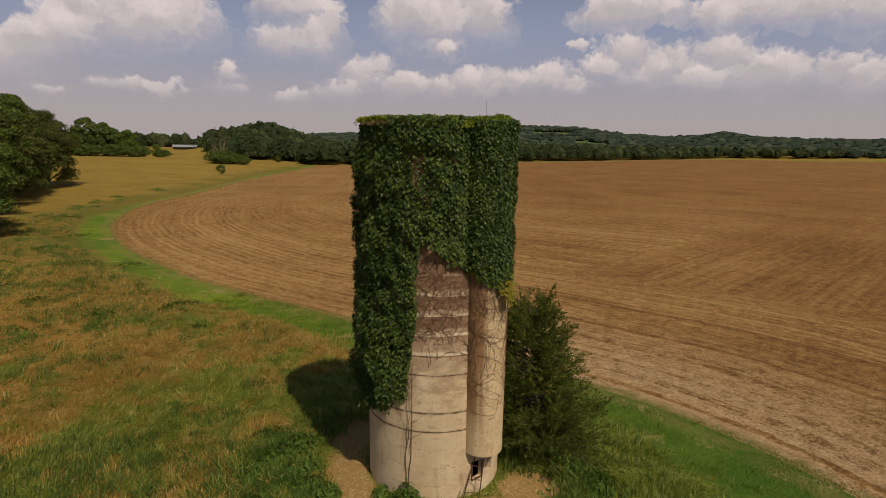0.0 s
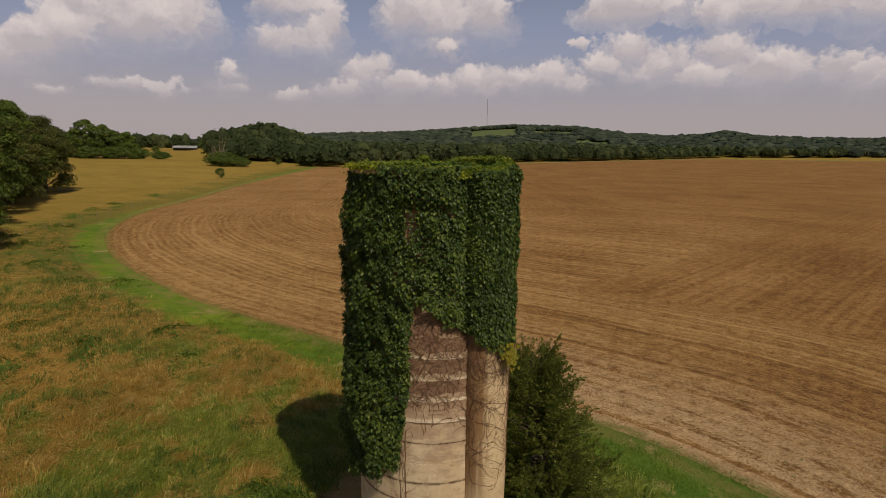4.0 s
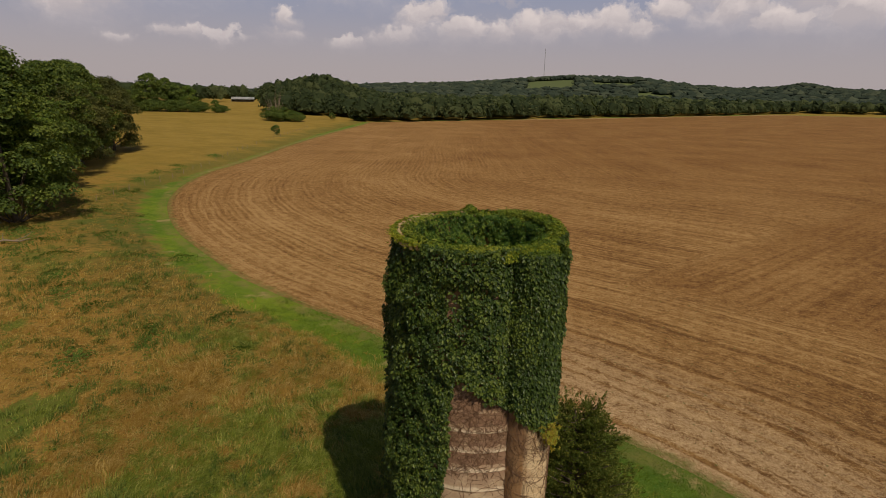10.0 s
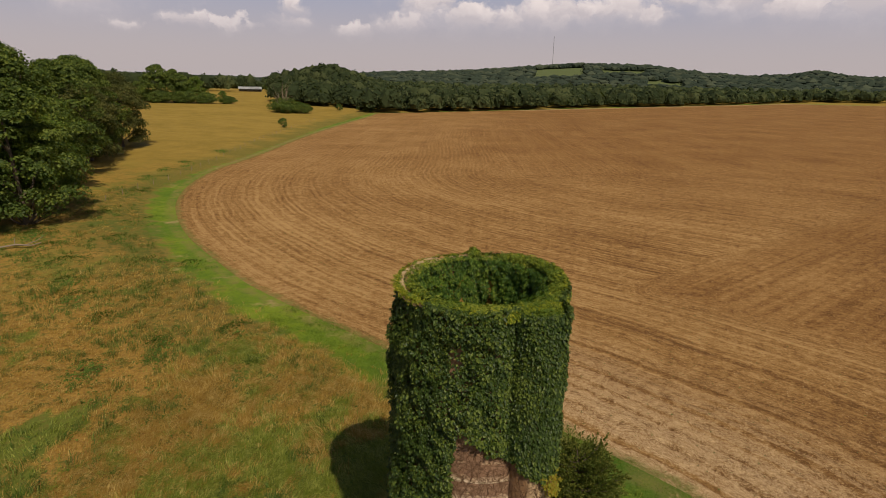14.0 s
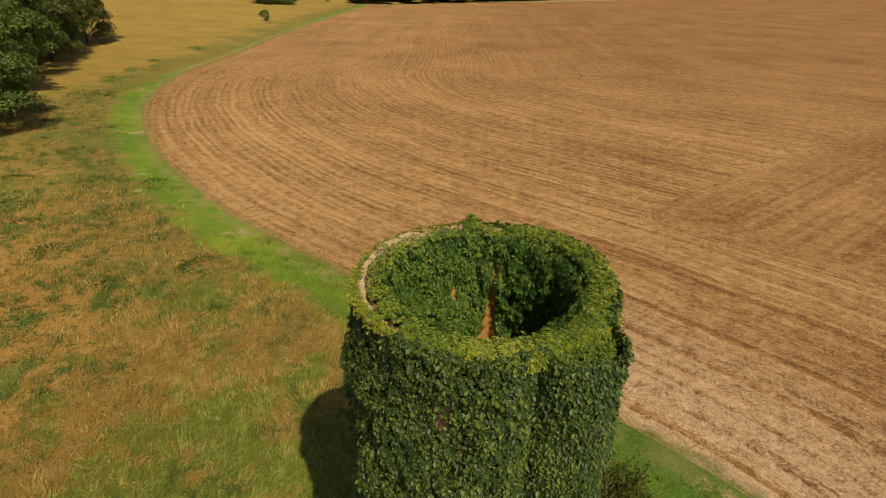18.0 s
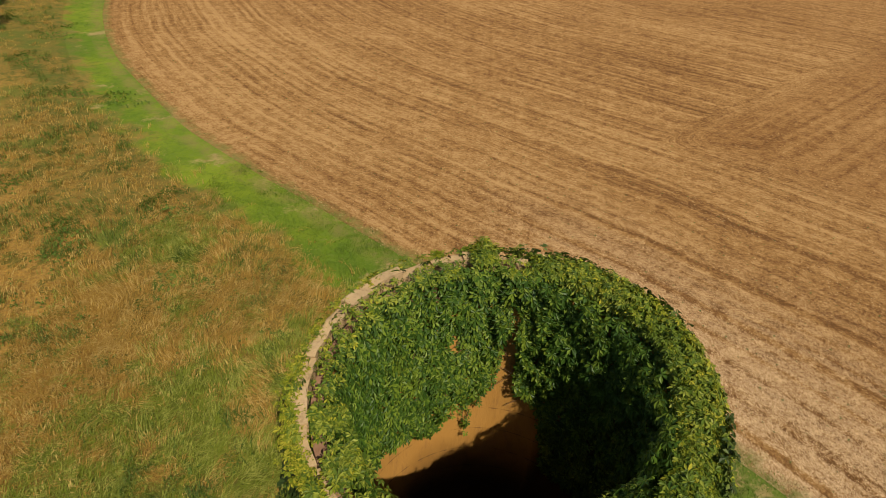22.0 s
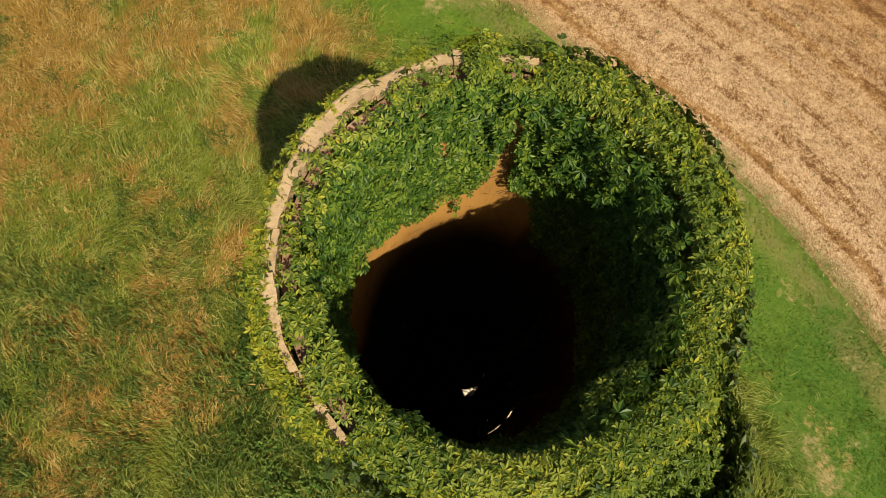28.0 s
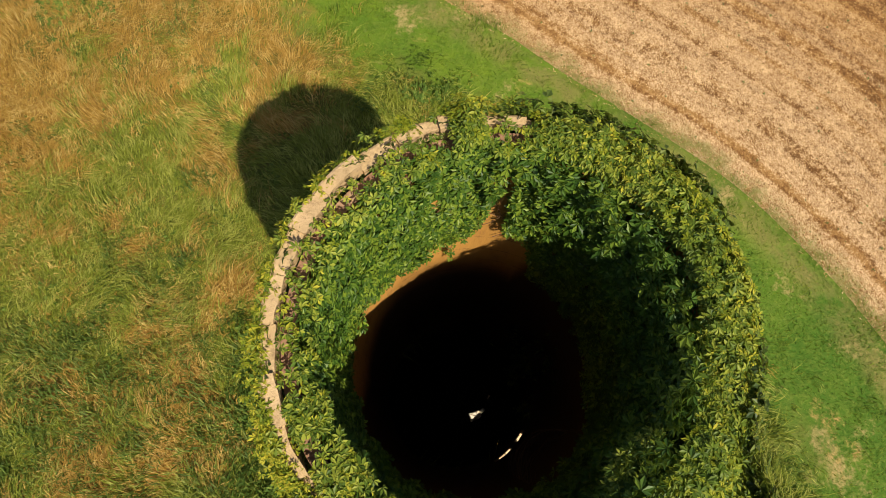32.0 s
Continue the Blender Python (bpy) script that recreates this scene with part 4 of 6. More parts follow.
for f in (0.2, 0.45, 0.7, 0.92):
    p = [np.array(l[0]) * (1 - f) + np.array(l[1]) * f for l in lines]
    v, q = tubes([p], [(0.011, 0.011)], 5)
    part("rung", mesh_from("rung", v, q, RUST), None, ladder)

# broken boards on the silo's floor, one leaning up towards the hatch
def floor_board(length, width, m, label):
    bm = bmesh.new()
    outline = [(-0.5, -0.5), (-0.2, -0.44), (0.15, -0.5), (0.46, -0.3), (0.5, 0.36), (0.22, 0.5), (-0.1, 0.42), (-0.47, 0.5)]
    bottom = [bm.verts.new((x * length, y * width, 0.0)) for x, y in outline]
    top = [bm.verts.new((x * length, y * width, 0.022 + 0.03 * x * x)) for x, y in outline]
    bm.faces.new(bottom[::-1])
    bm.faces.new(top)
    for k in range(8):
        bm.faces.new((bottom[k], bottom[(k + 1) % 8], top[(k + 1) % 8], top[k]))
    ob = part("board", bm, PALEBOARD)
    ob.matrix_basis = m
    tagged(ob, label, "board", "boards on the silo floor")


floor_board(0.34, 0.24, pose(0.42, 14.98, 0.275, 4, 6, 20), "pale broken board lying on the dark silo floor")
floor_board(0.3, 0.1, pose(0.6, 15.1, 0.37, 0, -62, 40), "pale splintered board standing in the silo floor's soil")


# ---- ivy ----
def leaf_arrays(P, N, D, size, rng, fold=0.28, lobes=5):
    """Palmate leaves of pointed leaflets. P: places; N: facing; D: the way the tip points; size: metres."""
    n = len(P)
    N = N / np.linalg.norm(N, axis=1)[:, None]
    D = D - (D * N).sum(1)[:, None] * N
    D /= np.linalg.norm(D, axis=1)[:, None] + 1e-9
    S = np.cross(N, D)
    V = np.empty((n, lobes, 4, 3))
    for k in range(lobes):
        a = radians((-96 + 192 * k / (lobes - 1)) if lobes > 3 else (-62 + 124 * k / (lobes - 1))) if lobes > 1 else 0.0
        ln = size * (1.0 - 0.32 * abs(k - (lobes - 1) / 2) / max((lobes - 1) / 2, 1)) * rng.uniform(0.85, 1.1, n)
        w = ln * rng.uniform(0.38, 0.48, n) * (1.6 if lobes == 3 else 1.0)
        a = a + rng.uniform(-0.15, 0.15, n)
        d = np.cos(a)[:, None] * D + np.sin(a)[:, None] * S
        s = np.cross(N, d)
        droop = -rng.uniform(0.1, 0.4, n)[:, None] * N
        d = d + droop
        b = P + 0.06 * d * size[:, None]
        V[:, k, 0] = b
        V[:, k, 1] = b + d * (0.6 * ln)[:, None] + s * (0.5 * w)[:, None] + N * (fold * 0.5 * w)[:, None]
        V[:, k, 2] = b + d * ln[:, None] + 0.25 * droop * ln[:, None]
        V[:, k, 3] = b + d * (0.6 * ln)[:, None] - s * (0.5 * w)[:, None] + N * (fold * 0.5 * w)[:, None]
    base = (np.arange(n * lobes) * 4)[:, None, None]
    F = np.array([(0, 2, 1), (0, 3, 2)])[None] + base
    return V.reshape(-1, 3), F.reshape(-1, 3)


IVY_LOW = [(0, 6.2), (40, 5.0), (90, 4.2), (160, 3.0), (200, 3.3), (212, 3.5), (235, 3.85), (249, 4.15), (252.5, 5.2), (257.5, 6.4), (258.5, 7.6), (260, 8.35), (267, 8.3), (283, 7.8), (306, 7.4), (326, 7.1), (345, 6.6), (360, 6.2)]
IVY_LOW_IN = [(0, 7.4), (60, 7.5), (70, 8.9), (79, 9.1), (88, 9.3), (103, 8.7), (116, 8.6), (119, 8.2), (142, 8.4), (163, 8.6), (200, 8.5), (250, 8.6), (300, 8.4), (360, 7.4)]


def lump(x, y, z, s, seed=0.0):
    return np.array([noise.noise(Vector((a * s + seed, b * s, c * s))) for a, b, c in zip(x, y, z)])


def scatter_outer(count):
    a, z = rng.uniform(0, 360, count), rng.uniform(2.8, 11.38, count)
    low = np.interp(a, [p for p, _ in IVY_LOW], [q for _, q in IVY_LOW])
    ar = np.radians(a)
    n1 = 0.7 * lump(3 * np.cos(ar), 3 * np.sin(ar), z, 0.9) + 0.7 * lump(3 * np.cos(ar), 3 * np.sin(ar), z, 2.1, 8.0)
    n2 = lump(3 * np.cos(ar), 3 * np.sin(ar), z, 2.6, 5.0)
    keep = z > low + 0.22 * n2 + rng.uniform(-0.1, 0.12, count)
    # thin spots where stems show
    keep &= ~((np.abs(a - 258.5) < 4) & (np.abs(z - 10.1) < 0.4) & (rng.random(count) < 0.82))
    keep &= ~((np.abs(a - 297) < 2.2) & (z < 11.0) & (rng.random(count) < 0.75))
    keep &= ~((n2 < -0.42) & (rng.random(count) < 0.6))
    c = np.hypot(SILO[0] + 2 * np.cos(ar) - CHUTE_AT[0], SILO[1] + 2 * np.sin(ar) - CHUTE_AT[1])
    keep &= c > CHUTE_R
    keep &= ~((a > 93) & (a < 238) & (z > np.where(a > 185, 11.22, 11.06)) & (rng.random(count) < 0.9))
    keep &= ~((a > 25) & (a < 155) & (z < 10.6) & (rng.random(count) < 0.7))
    a, z, ar, n1 = a[keep], z[keep], ar[keep], n1[keep]
    thick = 0.18 + 0.34 * n1 + 0.12 * sstep(10.8, 9.5, z) * sstep(120, 165, a) * sstep(250, 215, a)
    # the creeper bulges out below the rim on the field side
    swollen = sstep(14, 32, a) * sstep(84, 62, a) * sstep(9.6, 10.6, z)
    thick = np.clip(thick, 0.05, 0.55) * (1 - 0.6 * sstep(10.7, 11.1, z) * sstep(80, 110, a) * sstep(245, 225, a))
    thick = np.maximum(thick, 0.28 * sstep(10.3, 10.8, z) * (1 - sstep(84, 96, a) * sstep(242, 230, a)))
    thick = thick * (1 - 0.5 * np.clip(np.cos(ar), 0, 1) * (1 - swollen)) * (1 - 0.85 * np.exp(-((a - 295) / 8.0) ** 2))
    thick = thick + 0.16 * swollen * sstep(11.45, 11.1, z)
    depth = rng.random(len(a)) ** 0.6
    r = R_OUT + 0.03 + thick * depth
    P = np.stack([SILO[0] + r * np.cos(ar), SILO[1] + r * np.sin(ar), z], -1)
    N = np.stack([np.cos(ar), np.sin(ar), np.zeros_like(ar)], -1)
    return P, N


def scatter_chute(count):
    a, z = rng.uniform(-150, 150, count), rng.uniform(6.9, 11.3, count)
    ar = np.radians(a) + out_a
    n1 = lump(np.cos(ar), np.sin(ar), z, 1.4, 3.0)
    keep = z > 7.25 + 0.35 * n1 + 0.35 * sstep(-20, -90, a) + rng.uniform(-0.12, 0.1, count)
    r = CHUTE_R + 0.03 + np.clip(0.07 + 0.1 * n1, 0.03, 0.2) * rng.random(count) ** 0.6
    P = np.stack([CHUTE_AT[0] + r * np.cos(ar), CHUTE_AT[1] + r * np.sin(ar), z], -1)[keep]
    N = np.stack([np.cos(ar), np.sin(ar), np.zeros_like(ar)], -1)[keep]
    d = np.hypot(P[:, 0] - SILO[0], P[:, 1] - SILO[1])
    return P[d > R_OUT + 0.05], N[d > R_OUT + 0.05]


def scatter_inner(count):
    a, z = rng.uniform(0, 360, count), rng.uniform(6.0, 11.35, count)
    low = np.interp(a, [p for p, _ in IVY_LOW_IN], [q for _, q in IVY_LOW_IN])
    ar = np.radians(a)
    n1 = lump(3 * np.cos(ar), 3 * np.sin(ar), z, 1.2, 11.0)
    keep = z > low + 0.2 * n1 + rng.uniform(-0.08, 0.15, count)
    keep &= ~((a > 82.4 - 1.5 * np.clip(10.2 - z, 0, 1)) & (a < 86.4 + 5.0 * np.clip(10.4 - z, 0, 1.6)) & (z < 10.75 + 0.1 * n1))
    keep &= ~(((a - 112) / 3.2) ** 2 + ((z - 10.05) / 0.2) ** 2 < 1)
    keep &= ~((((a - 122) / 4) ** 2 + ((z - 11.0) / 0.2) ** 2 < 1) & (rng.random(count) < 0.85))
    keep &= ~((((a - 134) / 3) ** 2 + ((z - 10.95) / 0.25) ** 2 < 1) & (rng.random(count) < 0.85))
    a, z, ar, n1 = a[keep], z[keep], ar[keep], n1[keep]
    n3 = lump(3 * np.cos(ar), 3 * np.sin(ar), z, 3.4, 17.0)
    thick = np.clip(0.1 + 0.1 * n1 + 0.16 * n3, 0.02, 0.32) + 0.2 * (sstep(100, 60, a) + sstep(285, 320, a)) * sstep(8.8, 10.5, z)
    r = R_IN - 0.015 - thick * rng.random(len(a)) ** 0.6
    P = np.stack([SILO[0] + r * np.cos(ar), SILO[1] + r * np.sin(ar), z], -1)
    return P, -np.stack([np.cos(ar), np.sin(ar), np.zeros_like(ar)], -1)


def turn_of(a):
    return np.where(a > 180, a - 360, a)


def scatter_rim(count):
    a = rng.uniform(0, 360, count)
    ar = np.radians(a)
    n1 = lump(3 * np.cos(ar), 3 * np.sin(ar), 0 * a, 1.6, 21.0)
    # the coping lies bare from about 87 to 240 degrees, but for patches
    full = 1 - sstep(77, 86, a) * sstep(243, 232, a)
    patch = ((np.abs(a - 100.5) < 4.5) | (np.abs(a - 204) < 4) | (np.abs(a - 222) < 4)).astype(float) * 0.85 + 0.12
    keep = rng.random(count) < np.maximum(full, patch)
    a, ar, n1, full = a[keep], ar[keep], n1[keep], full[keep]
    r = np.where(rng.random(len(a)) < full, rng.uniform(R_IN - 0.13, R_OUT + 0.2 - 0.1 * sstep(150, 200, a) * sstep(270, 240, a) + 0.16 * sstep(14, 32, a) * sstep(84, 62, a), len(a)), np.where(rng.random(len(a)) < 0.58, rng.uniform(R_IN - 0.2, R_IN + 0.13, len(a)), rng.uniform(R_OUT + 0.11, R_OUT + 0.25 - 0.08 * sstep(160, 185, a), len(a))))
    r = np.where(np.abs(a - 100.5) < 4.5, rng.uniform(R_IN - 0.1, R_OUT + 0.22, len(a)), r)
    k = (r - (R_IN + R_OUT) / 2) / 0.28
    z = TOP_Z + 0.02 + (0.1 + 0.1 * np.clip(n1, -0.6, 1)) * np.clip(1 - k * k, -0.6, 1) * rng.random(len(a)) ** 0.5 * (0.4 + 0.6 * full)
    # the growth heaps up on the far right and where it crosses the coping
    heap = 0.2 * sstep(-30, 20, turn_of(a)) * sstep(84, 60, a) + 0.2 * np.exp(-((a - 100.5) / 4.5) ** 2)
    z = z + heap * rng.random(len(a)) + 0.07 * (1 - full) - 0.4 * np.clip(k - 0.65, 0, 1) * full
    P = np.stack([SILO[0] + r * np.cos(ar), SILO[1] + r * np.sin(ar), z], -1)
    N = np.stack([np.cos(ar) * k * 0.8, np.sin(ar) * k * 0.8, np.ones_like(ar)], -1)
    return P, N


def chute_cap(count):
    a, r = rng.uniform(0, 2 * math.pi, count), 0.6 * np.sqrt(rng.random(count))
    P = np.stack([CHUTE_AT[0] + r * np.cos(a), CHUTE_AT[1] + r * np.sin(a), 11.12 + 0.2 * rng.random(len(a)) - 0.25 * (r / 0.7) ** 2], -1)
    return P, np.stack([np.cos(a) * r, np.sin(a) * r, np.ones_like(a)], -1)


def turned(P, N, up, spread):
    """Facings tilted up and scattered, tips hanging down and outward."""
    N2 = N + np.array([0, 0, 1.0]) * up + rng.normal(0, spread, N.shape)
    D = np.tile(np.array([0, 0, -1.0]), (len(P), 1)) + 0.35 * N + rng.normal(0, 0.45, N.shape)
    return P, N2, D


ivy = thing("ivy", (SILO[0], SILO[1], BASE_Z), "dense dark green creeper hanging over the silo walls and rim", "climbing plant")
back = Matrix.Translation((-SILO[0], -SILO[1], -BASE_Z))


def foliage(name, sets, mat, size, label, lobes=5):
    P, N, D = (np.concatenate([s[i] for s in sets]) for i in range(3))
    v, f = leaf_arrays(P, N, D, rng.uniform(size[0], size[1], len(P)), rng, lobes=lobes)
    v = v - np.array([SILO[0], SILO[1], BASE_Z])
    return tagged(part(name, mesh_from(name, v, f, mat), None, ivy, label), "", "", "", "stuff")


outer, inner, rim_set = scatter_outer(76000), scatter_inner(34000), scatter_rim(15000)
rim_out = np.hypot(rim_set[0][:, 0] - SILO[0], rim_set[0][:, 1] - SILO[1])
young = rng.random(len(rim_set[0])) < np.where(rim_out > R_OUT + 0.03, 0.55, 0.2)
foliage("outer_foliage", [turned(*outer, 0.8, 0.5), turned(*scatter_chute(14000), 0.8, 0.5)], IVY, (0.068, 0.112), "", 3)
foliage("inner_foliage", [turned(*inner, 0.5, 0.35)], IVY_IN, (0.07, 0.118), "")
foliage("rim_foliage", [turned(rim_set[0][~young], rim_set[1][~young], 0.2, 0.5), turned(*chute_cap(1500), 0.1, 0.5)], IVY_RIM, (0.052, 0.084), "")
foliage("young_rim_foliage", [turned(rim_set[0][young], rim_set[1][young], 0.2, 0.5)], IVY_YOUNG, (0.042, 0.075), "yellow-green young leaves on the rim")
# sprigs of new growth that spill over the coping
spill = []
for turn, wide in ((116, 2), (143, 2), (169, 2), (184, 3), (196, 4), (204, 6), (212, 6), (220, 5), (229, 4)):
    cnt = 22 * wide
    a, r = np.radians(rng.normal(turn, wide * 0.8, cnt)), R_OUT + rng.normal(0.15, 0.06, cnt)
    spill.append(np.stack([SILO[0] + r * np.cos(a), SILO[1] + r * np.sin(a), TOP_Z + 0.03 + 0.09 * rng.random(cnt) - 0.9 * np.maximum(r - R_OUT - 0.23, 0)], -1))
spill = np.concatenate(spill)
foliage("sprig_foliage", [turned(spill, np.tile([-0.2, -0.2, 1.0], (len(spill), 1)), 0.3, 0.6)], IVY_YOUNG, (0.032, 0.06), "yellow-green sprigs over the coping")
# a yellowed tuft below the chute's ivy
cnt = 80
tuft = np.stack([1.74 + rng.normal(0, 0.09, cnt), 13.5 + rng.normal(0, 0.06, cnt), 7.1 + rng.normal(0, 0.16, cnt)], -1)
foliage("yellow_tuft", [turned(tuft, np.tile([0.3, -1.0, 0.2], (cnt, 1)), 0.5, 0.4)], IVY_YELLOW, (0.06, 0.1), "yellowed leaves")

# tendrils with a few leaves hang over the bare lining
hang, strands = [], []
for turn, top, low in ((104, 9.0, 8.1), (106.5, 9.0, 8.35), (98, 9.2, 8.75), (110, 8.9, 8.5), (92, 9.6, 9.1)):
    z = np.arange(top, low, -0.06)
    a = np.radians(turn + np.cumsum(rng.normal(0, 0.25, len(z))))
    r = R_IN - 0.06 - 0.03 * rng.random(len(z))
    line = np.stack([SILO[0] + r * np.cos(a), SILO[1] + r * np.sin(a), z], -1)
    strands.append(line - np.array([SILO[0], SILO[1], BASE_Z]))
    pick = line[rng.random(len(line)) < 0.5]
    hang.append(pick + rng.normal(0, 0.03, pick.shape))
    hang.append(line[-2:] + rng.normal(0, 0.05, (2, 3)))
hang = np.concatenate(hang)
foliage("tendril_foliage", [turned(hang, np.stack([SILO[0] - hang[:, 0], SILO[1] - hang[:, 1], 0 * hang[:, 2] + 0.8], -1), 0.5, 0.35)], IVY_IN, (0.06, 0.095), "sparse leaves on hanging tendrils")
v, q = tubes(strands, [(0.006, 0.003)] * len(strands), 4)
part("tendril", mesh_from("tendril", v, q, VINE, True), None, ivy, "thin brown hanging tendrils")

# 300 single leaves standing proud along the rim
one_v, one_f = leaf_arrays(np.zeros((1, 3)), np.array([[0, 0.0, 1.0]]), np.array([[0, -1.0, 0]]), np.array([0.075]), rng)
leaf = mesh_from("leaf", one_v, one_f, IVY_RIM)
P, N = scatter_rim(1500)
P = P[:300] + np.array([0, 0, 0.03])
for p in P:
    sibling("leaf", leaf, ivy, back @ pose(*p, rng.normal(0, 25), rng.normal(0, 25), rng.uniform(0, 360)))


def climb(a, z, length, drift, wander, r_at, stepsize=0.09):
    """A stem that climbs the wall from angle a (degrees) and height z."""
    line, heading = [], drift
    for i in range(int(length / stepsize)):
        ar = radians(a)
        r = r_at + 0.012 + 0.01 * math.sin(i * 0.7)
        line.append((r * math.cos(ar), r * math.sin(ar), z - BASE_Z))
        heading += rng.normal(0, wander) - 0.08 * (heading - drift)
        a += math.degrees(math.sin(heading) * stepsize / r_at)
        z += math.cos(heading) * stepsize
        if z > 11.3 or z < BASE_Z:
            break
    return line


lines, radii = [], []
for turn, high in ((0.0, 4.0), (0.35, 3.2)):
    lines.append(climb(251.0 - turn * 4, BASE_Z, high, 0.0, 0.05, R_OUT + 0.01))
    radii.append((0.013, 0.005))
for _ in range(14):
    lines.append(climb(250 + rng.uniform(-1, 3), rng.uniform(2.2, 5.0), rng.uniform(0.4, 1.6), rng.normal(0.1, 0.35), 0.2, R_OUT, 0.06))
    radii.append((rng.uniform(0.004, 0.008), 0.002))
for _ in range(85):
    lines.append(climb(rng.uniform(246, 312), rng.uniform(5.0, 7.8), rng.uniform(0.5, 2.0), rng.normal(0, 0.8), 0.33, R_OUT))
    radii.append((rng.uniform(0.003, 0.007), 0.002))
for _ in range(330):
    lines.append(climb(rng.uniform(250, 300), rng.uniform(5.6, 8.1), rng.uniform(0.3, 1.1), rng.normal(0, 1.1), 0.5, R_OUT, 0.07))
    radii.append((0.005, 0.0025))
for _ in range(60):
    turn = rng.uniform(80, 242)
    lines.append(climb(turn, rng.uniform(3.5, 8), rng.uniform(2, 4), rng.normal(0, 0.5), 0.3, R_OUT))
    radii.append((0.012, 0.004))
for turn, high in ((122, 10.75), (134, 10.7)):
    for _ in range(45):
        lines.append(climb(rng.normal(turn, 2.2), high + rng.uniform(0, 0.3), rng.uniform(0.2, 0.5), rng.normal(0, 0.9), 0.5, R_IN - 0.05, 0.05))
        radii.append((0.007, 0.003))
for _ in range(24):
    lines.append(climb(rng.uniform(60, 170), rng.uniform(8.6, 9.5), rng.uniform(1, 2.4), rng.normal(0, 0.25), 0.18, R_IN - 0.06))
    radii.append((0.006, 0.003))
v, q = tubes(lines, radii, 4)
tagged(part("stem_tangle", mesh_from("stems", v, q, VINE, True), None, ivy, "bare brown stems and dead vines on the concrete"), "", "", "", "stuff")
# stems on the chute
lines, radii = [], []
off = np.array([CHUTE_AT[0] - SILO[0], CHUTE_AT[1] - SILO[1], 0])
for _ in range(190):
    l = climb(math.degrees(out_a) + rng.uniform(-110, 60), rng.triangular(3.4, 6.6, 7.5), rng.uniform(0.5, 1.9), rng.normal(0, 1.0), 0.22, CHUTE_R, 0.06)
    if len(l) > 3:
        lines.append(np.array(l) + off)
        radii.append((rng.uniform(0.003, 0.006), 0.002))
v, q = tubes(lines, radii, 4)
tagged(part("chute_stem_tangle", mesh_from("chute_stems", v, q, VINE, True), None, ivy), "", "", "", "stuff")


# ---- trees ----
def quads_facing(P, N, size, rng, squash=1.0):
    """Small leaf sprays: a folded diamond at each place."""
    n = len(P)
    N = N / (np.linalg.norm(N, axis=1)[:, None] + 1e-9)
    A = np.cross(N, rng.normal(0, 1, (n, 3)))
    A /= np.linalg.norm(A, axis=1)[:, None] + 1e-9
    B = np.cross(N, A)
    s = np.asarray(size)[:, None]
    V = np.stack([P - A * s * 0.5, P + B * s * 0.32 * squash + N * s * 0.1, P + A * s * 0.5 - N * s * 0.12, P - B * s * 0.32 * squash + N * s * 0.1], 1)
    return V.reshape(-1, 3), np.arange(n * 4).reshape(-1, 4)


def crown_points(rng, height, spread, low, clusters, per, puff, taper=0.0):
    """Leaf places and facings in puffs spread through an uneven crown."""
    P, N, hearts = [], [], []
    for i in range(clusters):
        u = rng.random() ** 0.8
        z = low + (height - low) * u
        k = math.sin(math.pi * min(max((u * 0.86 + 0.14), 0.02), 0.98)) ** 0.6
        a = rng.uniform(0, 2 * math.pi)
        r = spread * k * (0.35 + 0.65 * rng.random() ** 0.5) * (1 + 0.16 * math.sin(3 * a + height))
        r *= 1.0 - taper * u
        c = np.array([r * math.cos(a), r * math.sin(a), z])
        hearts.append(c)
        d = rng.normal(0, 1, (per, 3))
        d /= np.linalg.norm(d, axis=1)[:, None]
        d[:, 2] = np.where(d[:, 2] < -0.35, -d[:, 2], d[:, 2])
        rad = puff * rng.uniform(0.75, 1.35) * rng.uniform(0.55, 1.05, per) ** 0.5
        P.append(c + d * rad[:, None] * np.array([1.0, 1.0, 0.72]))
        N.append(d + 0.35 * c / max(spread, 0.1) * np.array([1, 1, 0]) + np.array([0, 0, 0.35]))
    return np.concatenate(P), np.concatenate(N), hearts


def tree_parts(rng, height, spread, low, clusters, per, puff, leaf, mat, taper=0.0):
    P, N, hearts = crown_points(rng, height, spread, low, clusters, per, puff, taper)
    v, q = quads_facing(P, N + rng.normal(0, 0.35, N.shape), rng.uniform(0.7, 1.3, len(P)) * leaf, rng)
    crown = mesh_from("crown", v, q, mat)
    trunk_top = height * 0.75
    lean = rng.normal(0, 0.3, 2)
    spine = [np.array([lean[0] * t * t, lean[1] * t * t, -0.3 + (trunk_top + 0.3) * t]) for t in np.linspace(0, 1, 8)]
    lines, radii = [spine], [(height * 0.022, height * 0.006)]
    for h in hearts[::max(1, len(hearts) // 16)]:
        t = min(0.9, max(0.12, (h[2] - height * 0.18) / trunk_top))
        s = spine[int(t * 7)]
        lines.append([s, s * 0.45 + h * 0.55 + np.array([0, 0, -0.05 * height]), h])
        radii.append((height * 0.008, height * 0.002))
    v, q = tubes(lines, radii, 6)
    return crown, mesh_from("trunk", v, q, BARK, True)


def make_tree(rng, label, group, **shape):
    crown, trunk = tree_parts(rng, **shape)
    ob = thing("tree", (0, 0, 0), label, "tree", group)
    part("trunk", trunk, None, ob)
    tagged(part("crown", crown, None, ob), "", "", "", "stuff")
    return ob


def plant_tree(ob, x, y, s=1.0, turn=0.0, sink=0.0):
    return copy_thing(ob, pose(x, y, ground_at(x, y) - sink, 0, 0, turn) @ Matrix.Diagonal((s, s, s, 1)))


